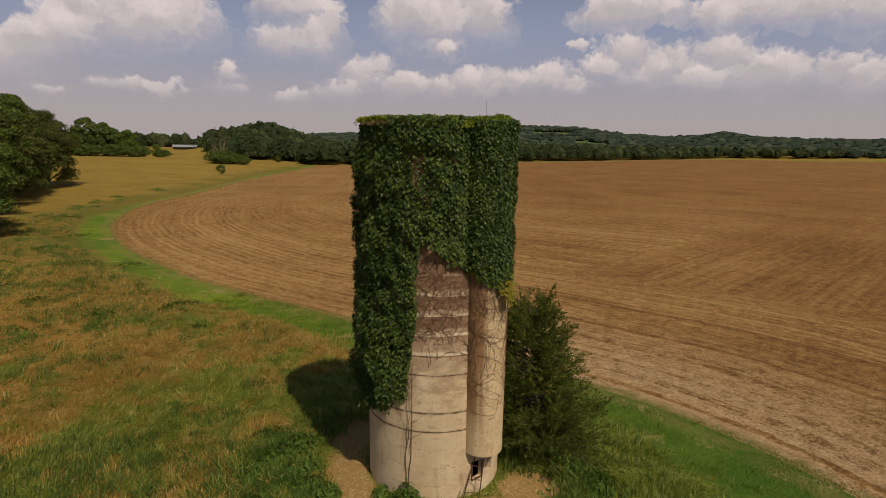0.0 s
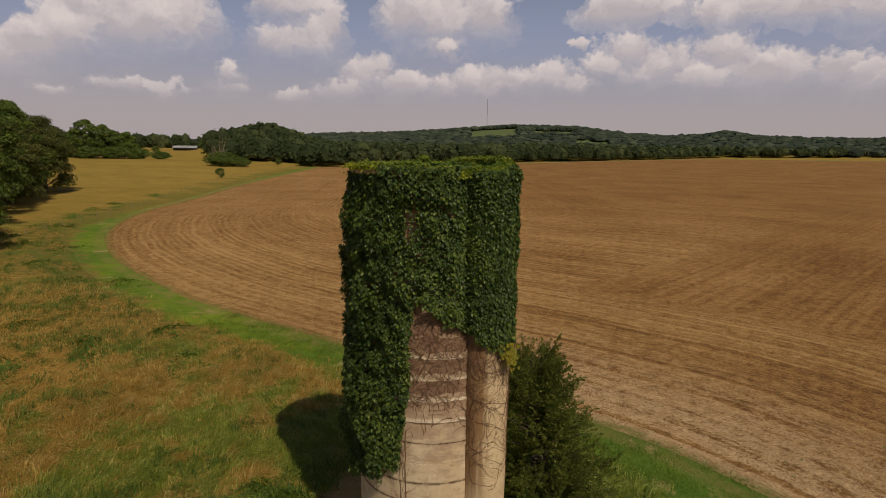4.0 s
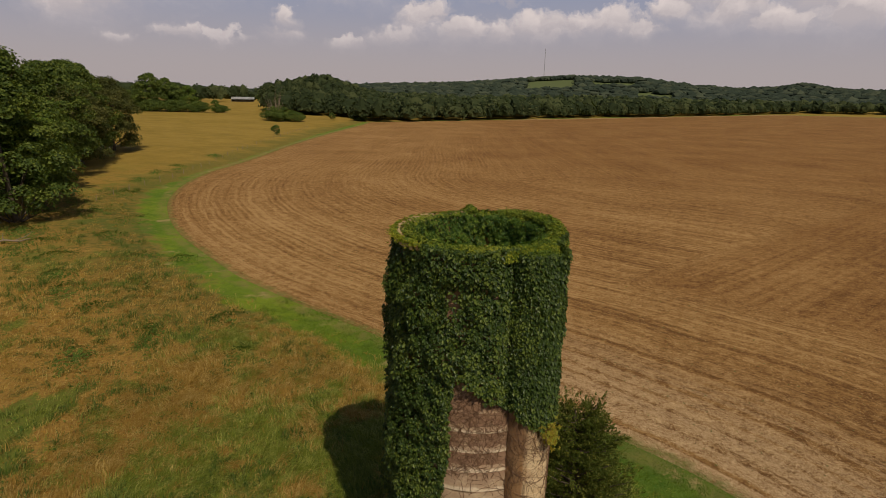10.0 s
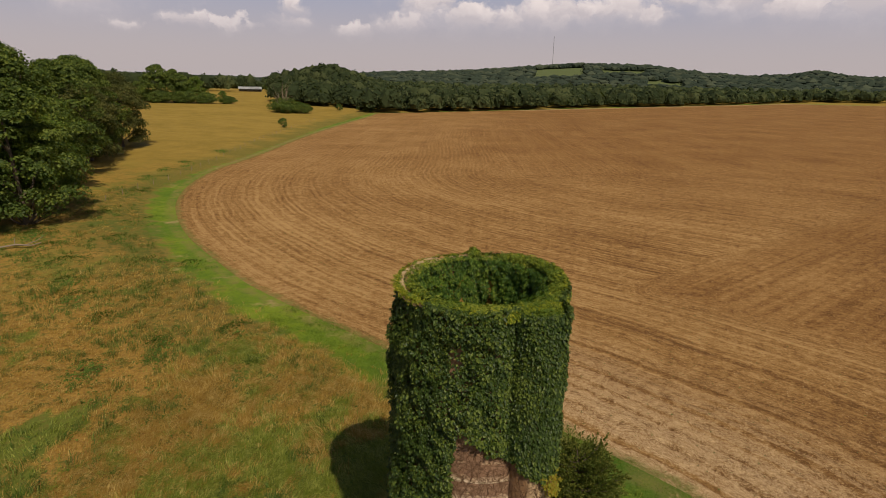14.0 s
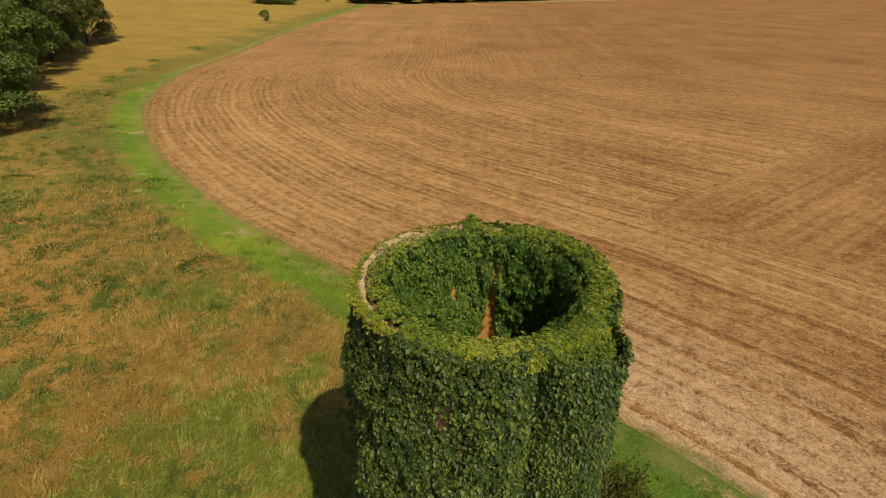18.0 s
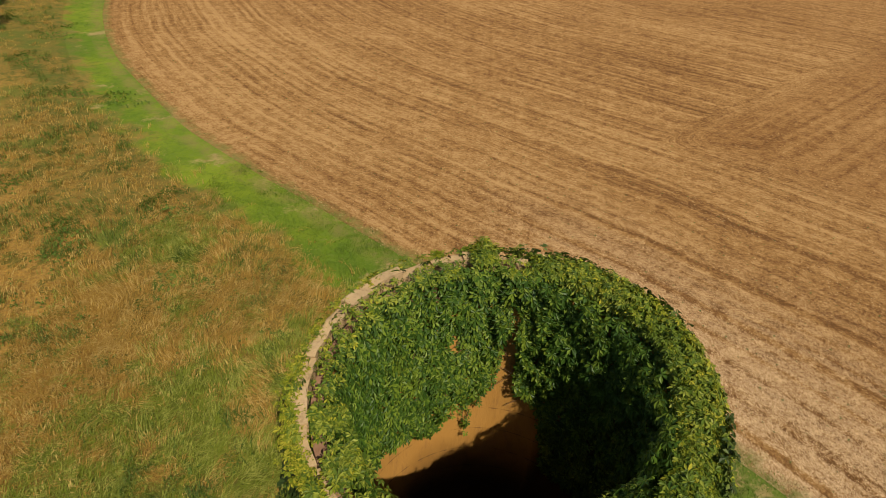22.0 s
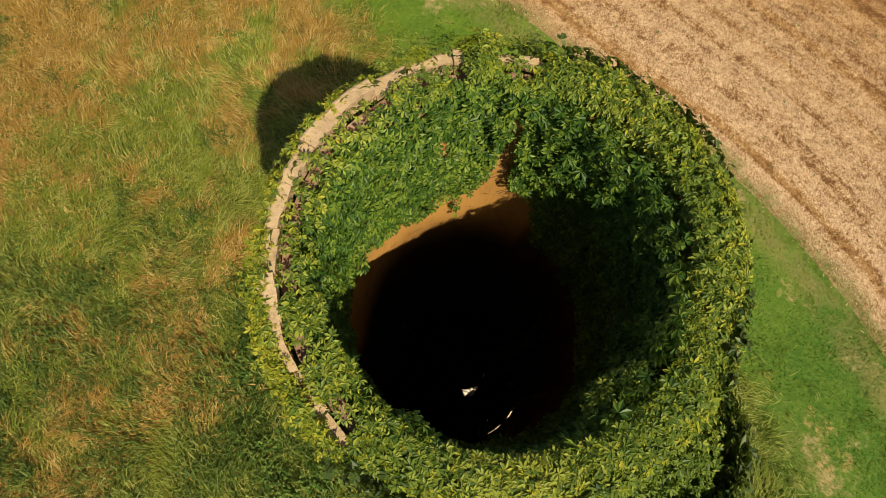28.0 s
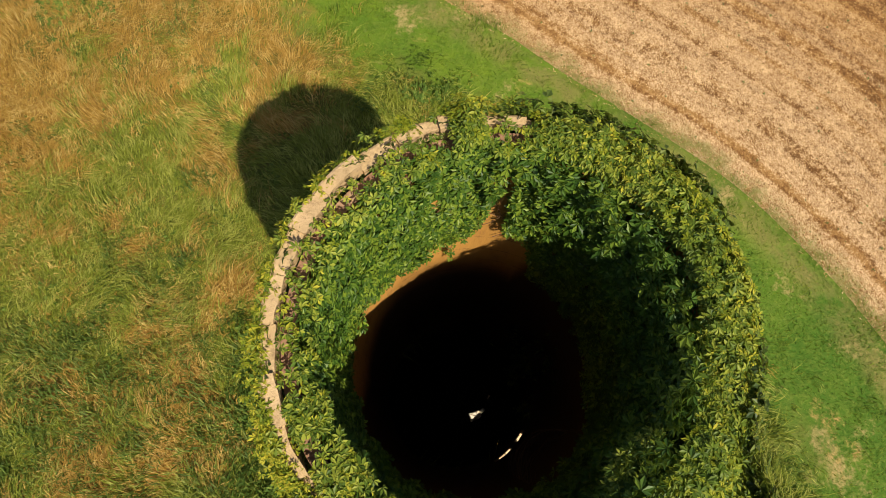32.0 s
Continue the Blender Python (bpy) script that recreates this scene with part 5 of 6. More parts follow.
def place_first(ob, x, y, s=1.0, turn=0.0):
    ob.matrix_basis = pose(x, y, ground_at(x, y), 0, 0, turn) @ Matrix.Diagonal((s, s, s, 1))
    return ob


trng = np.random.default_rng(11)
G_LEFT = "wood beside the meadow"
oak = make_tree(trng, "broad leafy green tree at the meadow's edge", G_LEFT, height=16.5, spread=6.2, low=0.9, clusters=105, per=155, puff=1.45, leaf=0.41, mat=LEAF_OAK)
lime = make_tree(trng, "bright green leafy tree at the meadow's edge", G_LEFT, height=15.0, spread=6.0, low=0.8, clusters=105, per=155, puff=1.45, leaf=0.41, mat=LEAF_LIME)
dull = make_tree(trng, "dull olive green tree with drooping crown", G_LEFT, height=14.5, spread=6.0, low=0.8, clusters=125, per=170, puff=1.45, leaf=0.38, mat=LEAF_DULL)
place_first(oak, -58.5, 50, 1.05)
place_first(lime, -55.5, 58, 0.92, 40)
place_first(dull, -83, 113, 0.98, 80)
for ob, x, y, s, turn in ((lime, -51.5, 47, 0.62, 120), (oak, -50.5, 53.5, 0.82, 200), (oak, -62, 66, 1.0, 70), (lime, -66.5, 74, 0.95, 200), (oak, -71, 84, 0.95, 160), (dull, -76, 95, 0.92, 10), (oak, -81, 102, 0.96, 250),
                          (lime, -73, 64, 1.15, 30), (oak, -79, 76, 1.12, 100), (oak, -86, 88, 1.1, 20), (lime, -92, 101, 1.1, 330), (oak, -94, 115, 1.0, 50)):
    plant_tree(ob, x, y, s, turn)

G_MID = "trees on the meadow's crest"
far_oak = make_tree(trng, "leafy green tree on the crest of the dry meadow", G_MID, height=16.0, spread=6.2, low=0.9, clusters=70, per=62, puff=1.7, leaf=0.8, mat=LEAF_OAK)
far_lime = make_tree(trng, "leafy green tree on the crest of the dry meadow", G_MID, height=15.0, spread=6.0, low=0.9, clusters=70, per=62, puff=1.7, leaf=0.8, mat=LEAF_LIME)
place_first(far_oak, -168, 267, 0.95, 10)
place_first(far_lime, -160, 273, 0.8, 60)
for ob, x, y, s, turn in ((far_oak, -174, 264, 1.12, 33), (far_oak, -165, 270, 0.85, 90), (far_oak, -186, 272, 0.7, 180), (far_lime, -149, 279, 0.5, 210), (far_oak, -196, 279, 0.6, 240),
                          (far_oak, -268, 470, 0.6, 0), (far_lime, -280, 485, 0.7, 60), (far_oak, -215, 480, 0.6, 120), (far_lime, -262, 530, 0.85, 200), (far_oak, -290, 510, 0.7, 20), (far_oak, -232, 535, 0.9, 50)):
    c = plant_tree(ob, x, y, s, turn)
    tagged(c, "leafy green tree on the crest of the dry meadow", "", G_MID)

# bush in the meadow, and the willow scrub round a dead tree
bush = make_tree(trng, "small round dark bush standing alone in the meadow", "", height=3.4, spread=1.7, low=0.1, clusters=36, per=40, puff=0.6, leaf=0.4, mat=LEAF_OAK)
bush.name = "bush"
tagged(bush, "", "bush")
place_first(bush, -74.5, 178, 0.8)
scrub = make_tree(trng, "low wide scrub at the foot of a dead tree", "scrub on the meadow", height=5.4, spread=6.6, low=0.3, clusters=110, per=60, puff=1.5, leaf=0.65, mat=LEAF_OAK)
scrub.name = "bush"
tagged(scrub, "", "bush")
place_first(scrub, -100.5, 241)
for x, y, k in ((-172, 262, 0.9), (-163, 268, 1.0), (-155, 273, 0.85), (-182, 268, 0.9), (-192, 276, 0.9), (-147, 280, 0.6)):
    tagged(plant_tree(scrub, x, y, k, x), "dense scrub under the trees on the meadow's crest", "bush")
plant_tree(scrub, -94, 244, 0.7, 120)
plant_tree(scrub, -76, 285, 0.6, 60)
tagged(plant_tree(bush, -88, 279, 1.1, 40), "small dark bush beside the grassy track", "bush")
lines, radii = [], []
for i in range(9):
    a, e = trng.uniform(0, 6.28), trng.uniform(0.8, 1.4)
    ln = trng.uniform(6, 10)
    p0 = np.array([0, 0, trng.uniform(0, 2)])
    d = np.array([math.cos(a) * math.cos(e), math.sin(a) * math.cos(e), math.sin(e)])
    fork = p0 + d * ln * 0.5 + trng.normal(0, 0.3, 3)
    lines.append([p0, fork, p0 + d * ln + np.array([0, 0, 0.6])])
    radii.append((0.13, 0.03))
    for _ in range(3):
        twig = d + trng.normal(0, 0.5, 3) + np.array([0, 0, 0.2])
        lines.append([fork, fork + twig * ln * 0.2, fork + twig * ln * 0.4 + np.array([0, 0, 0.3])])
        radii.append((0.06, 0.015))
dead = thing("dead_tree", (-100, 239, ground_at(-100, 239)), "bare bleached dead tree rising out of scrub", "tree")
v, q = tubes(lines, radii, 5)
part("branch_skeleton", mesh_from("branch_skeleton", v, q, DEADWOOD), None, dead)

# woods along the far side of the field and over the hills
WOOD_LINE = np.array([(-110.0, 240.0), (270.0, 620.0), (300, 655), (2500, 600)])


def far_woods():
    rng = np.random.default_rng(23)
    spots = []
    for gap, r0, r1 in ((8.5, 240, 560), (11.0, 560, 800), (15.0, 800, 1500)):
        xs, ys = np.arange(-760, 1000, gap), np.arange(180, r1 + 10, gap)
        X, Y = np.meshgrid(xs, ys)
        X, Y = X.ravel() + rng.uniform(-0.45, 0.45, X.size) * gap, Y.ravel() + rng.uniform(-0.45, 0.45, Y.size) * gap
        r, az = np.hypot(X, Y), np.degrees(np.arctan2(X, Y))
        keep = (r > r0) & (r <= r1) & (az > -40) & (az < 42)
        spots.append(np.stack([X[keep], Y[keep], np.full(keep.sum(), gap)], -1))
    S = np.concatenate(spots)
    w = signed_distance(WOOD_LINE, S[:, :2])
    e = signed_distance(EDGE_LINE, S[:, :2])
    r, az = np.hypot(S[:, 0], S[:, 1]), np.degrees(np.arctan2(S[:, 0], S[:, 1]))
    wave = 8 * np.sin(S[:, 0] * 0.03) + 5 * np.sin(S[:, 1] * 0.051)
    right = (w > -1 + 0.15 * wave) & (S[:, 0] > -75)
    left = (S[:, 0] <= -75) & (S[:, 1] > 305 + 0.5 * wave + np.maximum(0, -(S[:, 0] + 130)) * 1.6) & (az > -23.5)
    back = (((r > 525) & (r < 600)) | (r > 900)) & (az <= -23.5)
    keep = right | left | back
    # behind the first 130 m only what rises over it is seen
    keep &= ~((w > 130) & (r < 700) & (S[:, 0] > -60) & (rng.random(len(S)) < 0.75))
    # pastures on the hill
    keep &= ~((az > 1.3) & (az < 6.4) & (r > 960) & (r < 1205))
    keep &= ~((az > 7.5) & (az < 12.0) & (r > 1000) & (r < 1110))
    keep &= ~((az > 11.6) & (az < 15.3) & (r > 850) & (r < 960))
    keep &= ~((az > -5.5) & (az < -3.2) & (r > 720) & (r < 800))
    # clearing in front of the barn
    keep &= ~((np.abs(az + 25.6) < 1.9) & (r < 566)) & (np.hypot(S[:, 0] + 240, S[:, 1] - 497) > 17)
    S, r = S[keep], r[keep]
    e = signed_distance(EDGE_LINE, S[:, :2])
    Z = ground_z(S[:, 0], S[:, 1], e)
    bearing = np.degrees(np.arctan2(S[:, 0], S[:, 1]))
    made = {False: [[], [], 0], True: [[], [], 0]}
    ball = bmesh.new()
    bmesh.ops.create_icosphere(ball, subdivisions=2, radius=1.0)
    bv = np.array([v.co for v in ball.verts])
    bf = np.array([[v.index for v in f.verts] for f in ball.faces])
    bf = bf[bv[bf].mean(1)[:, 2] > -0.35]
    ball.free()
    ball = bmesh.new()
    bmesh.ops.create_icosphere(ball, subdivisions=1, radius=1.0)
    hv = np.array([v.co for v in ball.verts])
    hf = np.array([[v.index for v in f.verts] for f in ball.faces])
    ball.free()

    def put(m, v, f):
        m[0].append(v)
        m[1].append(f + m[2])
        m[2] += len(v)
    inside = np.where(S[:, 0] > -75, signed_distance(WOOD_LINE, S[:, :2]), 0.0)
    for (x, y, gap), z, d, az, front in zip(S, Z, r, bearing, inside):
        n, s = (170 if front < 30 else 60, 1.45) if d < 480 else (90 if front < 30 else 30, 1.7) if d < 800 else (22, 2.3)
        h = rng.uniform(9.5, 15.0) * (1.0 if d < 800 else 0.8) * (1.2 if az < -23.5 and d < 800 else 0.75 if az < -23.5 else 1.0)
        k = gap * rng.uniform(0.55, 0.85)
        size, heart = np.array([k, k, h * 0.55]), np.array([x, y, z + h * 0.42])
        # a lumpy body of foliage with loose sprays over it
        f3, ph = rng.uniform(2.2, 4.2, 3), rng.uniform(0, 6.28, 3)

        def lumps(u):
            return 1 + 0.17 * np.sin(u[:, :1] * f3[0] + ph[0]) * np.sin(u[:, 1:2] * f3[1] + ph[1]) + 0.13 * np.sin(u[:, 2:] * f3[2] * 1.7 + u[:, :1] * 5 + ph[2])
        body, sides = (bv, bf) if d < 800 else (hv, hf)
        jag = rng.uniform(0.85, 1.12, (len(body), 1))
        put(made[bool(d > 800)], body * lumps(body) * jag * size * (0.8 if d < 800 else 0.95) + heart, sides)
        u = rng.normal(0, 1, (n, 3))
        u /= np.linalg.norm(u, axis=1)[:, None]
        u[:, 2] = np.abs(u[:, 2]) * 1.1 - 0.35
        P = u * lumps(u) * rng.uniform(0.8, 1.08, (n, 1)) * size + heart
        v, q = quads_facing(P, u + np.array([0, 0, 0.4]) + rng.normal(0, 0.35, (n, 3)), rng.uniform(0.7, 1.25, n) * s, rng, 1.6)
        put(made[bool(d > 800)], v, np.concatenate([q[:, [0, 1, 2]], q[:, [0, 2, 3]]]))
    for hill, name, mat, label in ((False, "woods", LEAF_FAR, "dense green woodland along the far side of the field"), (True, "hill_woods", LEAF_HILL, "green woodland over the distant hills, haze painted into its colour")):
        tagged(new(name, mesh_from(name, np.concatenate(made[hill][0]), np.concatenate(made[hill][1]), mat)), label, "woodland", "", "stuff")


far_woods()

# cedar beside the silo
crng = np.random.default_rng(5)


def make_cedar(height, spread):
    """Feathery sprays along rising boughs that shorten towards the top."""
    ob = thing("cedar_tree", (0, 0, 0), "bushy olive green cedar tree growing beside the silo", "tree")
    P, N, A, lines = [], [], [], []
    for i in range(250):
        u = crng.random() ** 1.25
        a = crng.uniform(0, 2 * math.pi)
        reach = spread * (1.06 - 0.72 * u) * crng.uniform(0.55, 1.12) * (1 + 0.15 * math.sin(2 * a + 1))
        root = np.array([0, 0, 0.25 + u * height * 0.8])
        d = np.array([math.cos(a), math.sin(a), crng.uniform(-0.12, 0.6) + 0.6 * u])
        end = root + d * reach
        end[2] = min(end[2], height * (crng.uniform(0.9, 1.08) - 0.32 * math.hypot(end[0], end[1]) / spread))
        lines.append([root, root * 0.5 + end * 0.5 - np.array([0, 0, 0.06]), end])
        d /= np.linalg.norm(d)
        for _ in range(int(7 + 9 * reach)):
            t = crng.uniform(0.3, 1.0)
            heart = root + (end - root) * t + crng.normal(0, 0.13 * (1.15 - 0.6 * t) + 0.03, 3)
            way = d + crng.normal(0, 0.55, 3) + np.array([0, 0, 0.35])
            way /= np.linalg.norm(way)
            k = 28
            s = crng.random(k)
            p = heart + way * (s * 0.34)[:, None] + crng.normal(0, 0.036, (k, 3)) * (1.2 - s)[:, None]
            P.append(p)
            A.append(way + crng.normal(0, 0.55, (k, 3)))
            N.append(crng.normal(0, 1, (k, 3)) + d * 0.6 + np.array([0, 0, 0.5]))
    P, N, A = np.concatenate(P), np.concatenate(N), np.concatenate(A)
    lean = np.array([-0.11, 0, 0])
    P += P[:, 2:] * lean
    lines = [[np.array(q) + q[2] * lean for q in l] for l in lines]
    A /= np.linalg.norm(A, axis=1)[:, None]
    B = np.cross(N, A)
    B /= np.linalg.norm(B, axis=1)[:, None] + 1e-9
    ln = crng.uniform(0.045, 0.1, len(P))[:, None]
    V = np.stack([P - A * ln * 0.5, P + B * ln * 0.2, P + A * ln * 0.5, P - B * ln * 0.2], 1).reshape(-1, 3)
    trunk = [[(0, 0, -0.3), (0.05 + lean[0] * height * 0.4, 0.02, height * 0.4), (lean[0] * height * 0.9, 0.05, height * 0.9)]]
    v, q = tubes(trunk + lines, [(0.12, 0.02)] + [(0.025, 0.006)] * len(lines), 5)
    part("trunk", mesh_from("trunk", v, q, BARK, True), None, ob)
    tagged(part("crown", mesh_from("crown", V, np.arange(len(V)).reshape(-1, 4), LEAF_CEDAR), None, ob), "", "", "", "stuff")
    return ob


place_first(make_cedar(5.6, 1.8), 3.25, 16.4)


# ---- barn, mast, fence, log ----
def make_barn():
    x, y = -240.0, 497.0
    ob = thing("barn", (x, y, ground_at(x, y)), "low open pole barn with a long pale tin roof", "barn")
    L, W, H = 19.0, 9.0, 2.3
    for s in (-1, 1):
        bm = bmesh.new()
        vs = [bm.verts.new(c) for c in ((-L / 2 - 0.5, s * (W / 2 + 0.5), H - 0.1), (L / 2 + 0.5, s * (W / 2 + 0.5), H - 0.1), (L / 2 + 0.5, 0, H + 2.0), (-L / 2 - 0.5, 0, H + 2.0))]
        f = bm.faces.new(vs if s < 0 else vs[::-1])
        bmesh.ops.solidify(bm, geom=[f], thickness=0.08)
        part("roof_slope", bm, TIN, ob, "pale tin roof slope")
    for i in range(6):
        for s in (-1, 1):
            part("post", box_bm(0.3, 0.3, H, (-L / 2 + i * L / 5, s * W / 2, H / 2)), BARNWOOD, ob)
    part("back_wall", box_bm(L, 0.12, H, (0, W / 2 + 0.25, H / 2)), BARNWOOD, ob)
    for s in (-1, 1):
        part("end_wall", box_bm(0.12, W * 0.5, H, (s * (L / 2 + 0.25), W * 0.22, H / 2)), BARNWOOD, ob)
    ob.rotation_euler = (0, 0, radians(24))


make_barn()
mx, my = 67.0, 1219.0
mast = thing("radio_mast", (mx, my, ground_at(mx, my)), "tall thin steel radio mast on the wooded hill", "mast")
legs = [(0.55 * math.cos(a), 0.55 * math.sin(a)) for a in (0.5, 2.6, 4.7)]
for lx, ly in legs:
    v, q = tubes([[(lx, ly, -1), (lx, ly, 64)]], [(0.16, 0.12)], 4)
    part("leg", mesh_from("leg", v, q, MASTSTEEL), None, mast)
for z in range(4, 64, 6):
    v, q = tubes([[(*legs[i], z), (*legs[(i + 1) % 3], z + 6)] for i in range(3)], [(0.08, 0.08)] * 3, 4)
    part("brace", mesh_from("brace", v, q, MASTSTEEL), None, mast)

FENCE = curve_smooth([(-51, 66), (-53, 76), (-54.5, 88), (-58.5, 109), (-64.5, 136), (-69.5, 165), (-77, 216)], 12)
fence = thing("fence", (0, 0, 0), "old wire fence on weathered wooden posts along the meadow", "fence")
seg = np.hypot(*np.diff(FENCE, axis=0).T)
at = np.concatenate([[0], np.cumsum(seg)])
post = box_bm(0.075, 0.075, 1.0, (0, 0, 0.35), 0.012)
post_me = bpy.data.meshes.new("post")
post.to_mesh(post_me)
post.free()
post_me.materials.append(POSTWOOD)
tops = []
for d in np.arange(0, at[-1], 4.5):
    x, y = np.interp(d, at, FENCE[:, 0]), np.interp(d, at, FENCE[:, 1])
    z = ground_at(x, y)
    sibling("post", post_me, fence, pose(x, y, z, trng.normal(0, 3), trng.normal(0, 3), trng.uniform(0, 90)))
    tops.append((x, y, z))
for h in (0.4, 0.62, 0.84):
    v, q = tubes([[(x, y, z + h) for x, y, z in tops]], [(0.005, 0.005)], 3)
    part("wire", mesh_from("wire", v, q, RUST), None, fence)

log = thing("fallen_log", (-44, 46, ground_at(-44, 46) + 0.2), "grey dead fallen branch lying in the grass", "log")
v, q = tubes([[(-1.6, -0.6, 0), (-0.6, 0.1, 0.15), (0.8, 0.2, 0.1), (1.5, 0.6, 0.3)], [(0.2, 0.1, 0.1), (0.9, 0.8, 0.4), (1.3, 1.2, 0.8)], [(-0.8, 0.1, 0.1), (-1.6, 1.0, 0.5)]], [(0.1, 0.05), (0.05, 0.02), (0.05, 0.02)], 7)
part("limb", mesh_from("limb", v, q, DEADWOOD, True), None, log)


# ---- grass and weeds ----
def blades(P, rng, count, height, width, lean, spread):
    """Bent blades of grass round each place P (with ground height)."""
    n = len(P) * count
    B = np.repeat(P, count, axis=0) + np.concatenate([rng.normal(0, spread, (n, 2)), np.zeros((n, 1))], 1)
    a = np.repeat(rng.uniform(0, 2 * math.pi, len(P)), count) + rng.normal(0, 0.55, n)
    wind = np.repeat(lean, count, axis=0)
    swell = 0.6 + 1.1 * np.clip(patchy(P[:, 0], P[:, 1], 0.8, 12.0) + 0.25, 0, 1)
    swell = swell * (1 + 0.7 * sstep(18, 45, np.hypot(P[:, 0], P[:, 1] - 14)))
    h = rng.uniform(height[0], height[1], n) * np.repeat(swell, count)
    out = np.stack([np.cos(a), np.sin(a)], -1) * rng.uniform(0.2, 1.1, n)[:, None] + wind
    s = np.stack([-np.sin(a), np.cos(a), 0 * a], -1) * (rng.uniform(width[0], width[1], n))[:, None] * 0.5
    o = np.concatenate([out, np.zeros((n, 1))], 1)
    up = np.array([0, 0, 1.0])
    mid = B + up * (0.55 * h)[:, None] + o * (0.4 * h)[:, None]
    tip = B + up * (0.42 * h)[:, None] + o * (1.15 * h)[:, None]
    V = np.stack([B - s - up * 0.03, B + s - up * 0.03, mid + s * 0.8, mid - s * 0.8, tip], 1).reshape(-1, 3)
    k = (np.arange(n) * 5)[:, None]
    F = np.concatenate([k + np.array([[0, 1, 2]]), k + np.array([[0, 2, 3]]), k + np.array([[3, 2, 4]])])
    return V, F


def scatter_ground(rng, count, box, keep):
    X, Y = rng.uniform(box[0], box[1], count), rng.uniform(box[2], box[3], count)
    P = np.stack([X, Y], -1)
    e, m = signed_distance(EDGE_LINE, P), signed_distance(MEADOW_LINE, P)
    ok = keep(X, Y, e, m) & (rng.random(count) > 2.6 * bare_at(X, Y) - 0.35) & (np.hypot(X - SILO[0], Y - SILO[1]) > R_OUT + 0.12)
    X, Y, e = X[ok], Y[ok], e[ok]
    return np.stack([X, Y, ground_z(X, Y, e)], -1)


grng = np.random.default_rng(31)
NEAR, WIDE = (-17, 12, 9, 33), (-48, 14, 4, 66)


def meadow_only(X, Y, e, m):
    d = np.hypot(X + 4, Y - 17)
    return (m < 0.3 + grng.normal(0, 0.8, len(X))) & (e < -0.6) & (grng.random(len(X)) < np.clip(1.35 - d / 32, 0.0, 1))


def wind_at(P):
    a = 3.4 * patchy(P[:, 0], P[:, 1], 0.22, 3.3) + 1.6 * patchy(P[:, 0], P[:, 1], 0.9, 6.1) + 0.8
    return np.stack([np.cos(a), np.sin(a)], -1) * 0.85


def grass_cover(name, mat, spots, count, height, width, label, spread=0.1):
    v, f = blades(spots, grng, count, height, width, wind_at(spots), spread)
    tagged(new(name, mesh_from(name, v, f, mat)), label, "grass", "", "stuff")


spots = np.concatenate([scatter_ground(grng, 44000, NEAR, meadow_only), scatter_ground(grng, 50000, WIDE, meadow_only)])
tone = dryness(spots[:, 0], spots[:, 1]) + grng.normal(0, 0.2, len(spots))
dry = tone > 0.0
grass_cover("dry_grass", STRAW, spots[dry], 7, (0.13, 0.38), (0.012, 0.026), "tall dry golden meadow grass")
grass_cover("green_grass", GRASS, spots[~dry], 7, (0.12, 0.36), (0.014, 0.03), "long green meadow grass")
lawn = scatter_ground(grng, 46000, (-16, 15, 8, 40), lambda X, Y, e, m: (m > -0.5) & (e < 0.35) & (np.hypot(X, Y - 20) < 24))
grass_cover("mown_grass", LAWN, lawn, 5, (0.04, 0.11), (0.01, 0.022), "short bright mown grass tufts", 0.12)


def green_spots():
    return np.concatenate([scatter_ground(grng, 420, (1.5, 10, 10, 21), lambda X, Y, e, m: m < 0.6),
                           scatter_ground(grng, 200, (1.9, 5.0, 11.5, 16.5), lambda X, Y, e, m: m < 0.6),
                           scatter_ground(grng, 1100, (-13, -1, 8, 19), lambda X, Y, e, m: patchy(X, Y, 0.3, 33.0) > -0.1),
                           scatter_ground(grng, 3600, (-34, 2, 8, 46), lambda X, Y, e, m: (m < -0.2) & (patchy(X, Y, 0.14, 15.0) + 0.6 * patchy(X, Y, 0.6, 4.0) > 0.12)),
                           scatter_ground(grng, 1700, (-56, -22, 26, 76), lambda X, Y, e, m: (m < -0.5) & (patchy(X, Y, 0.12, 25.0) > -0.02))])


def golden_spots():
    return np.concatenate([scatter_ground(grng, 2600, (-30, 1, 8, 44), lambda X, Y, e, m: (m < -0.6) & (patchy(X, Y, 0.16, 55.0) > -0.05)),
                           scatter_ground(grng, 3000, (-56, -14, 24, 76), lambda X, Y, e, m: (m < -0.8) & (patchy(X, Y, 0.16, 65.0) > -0.1))])


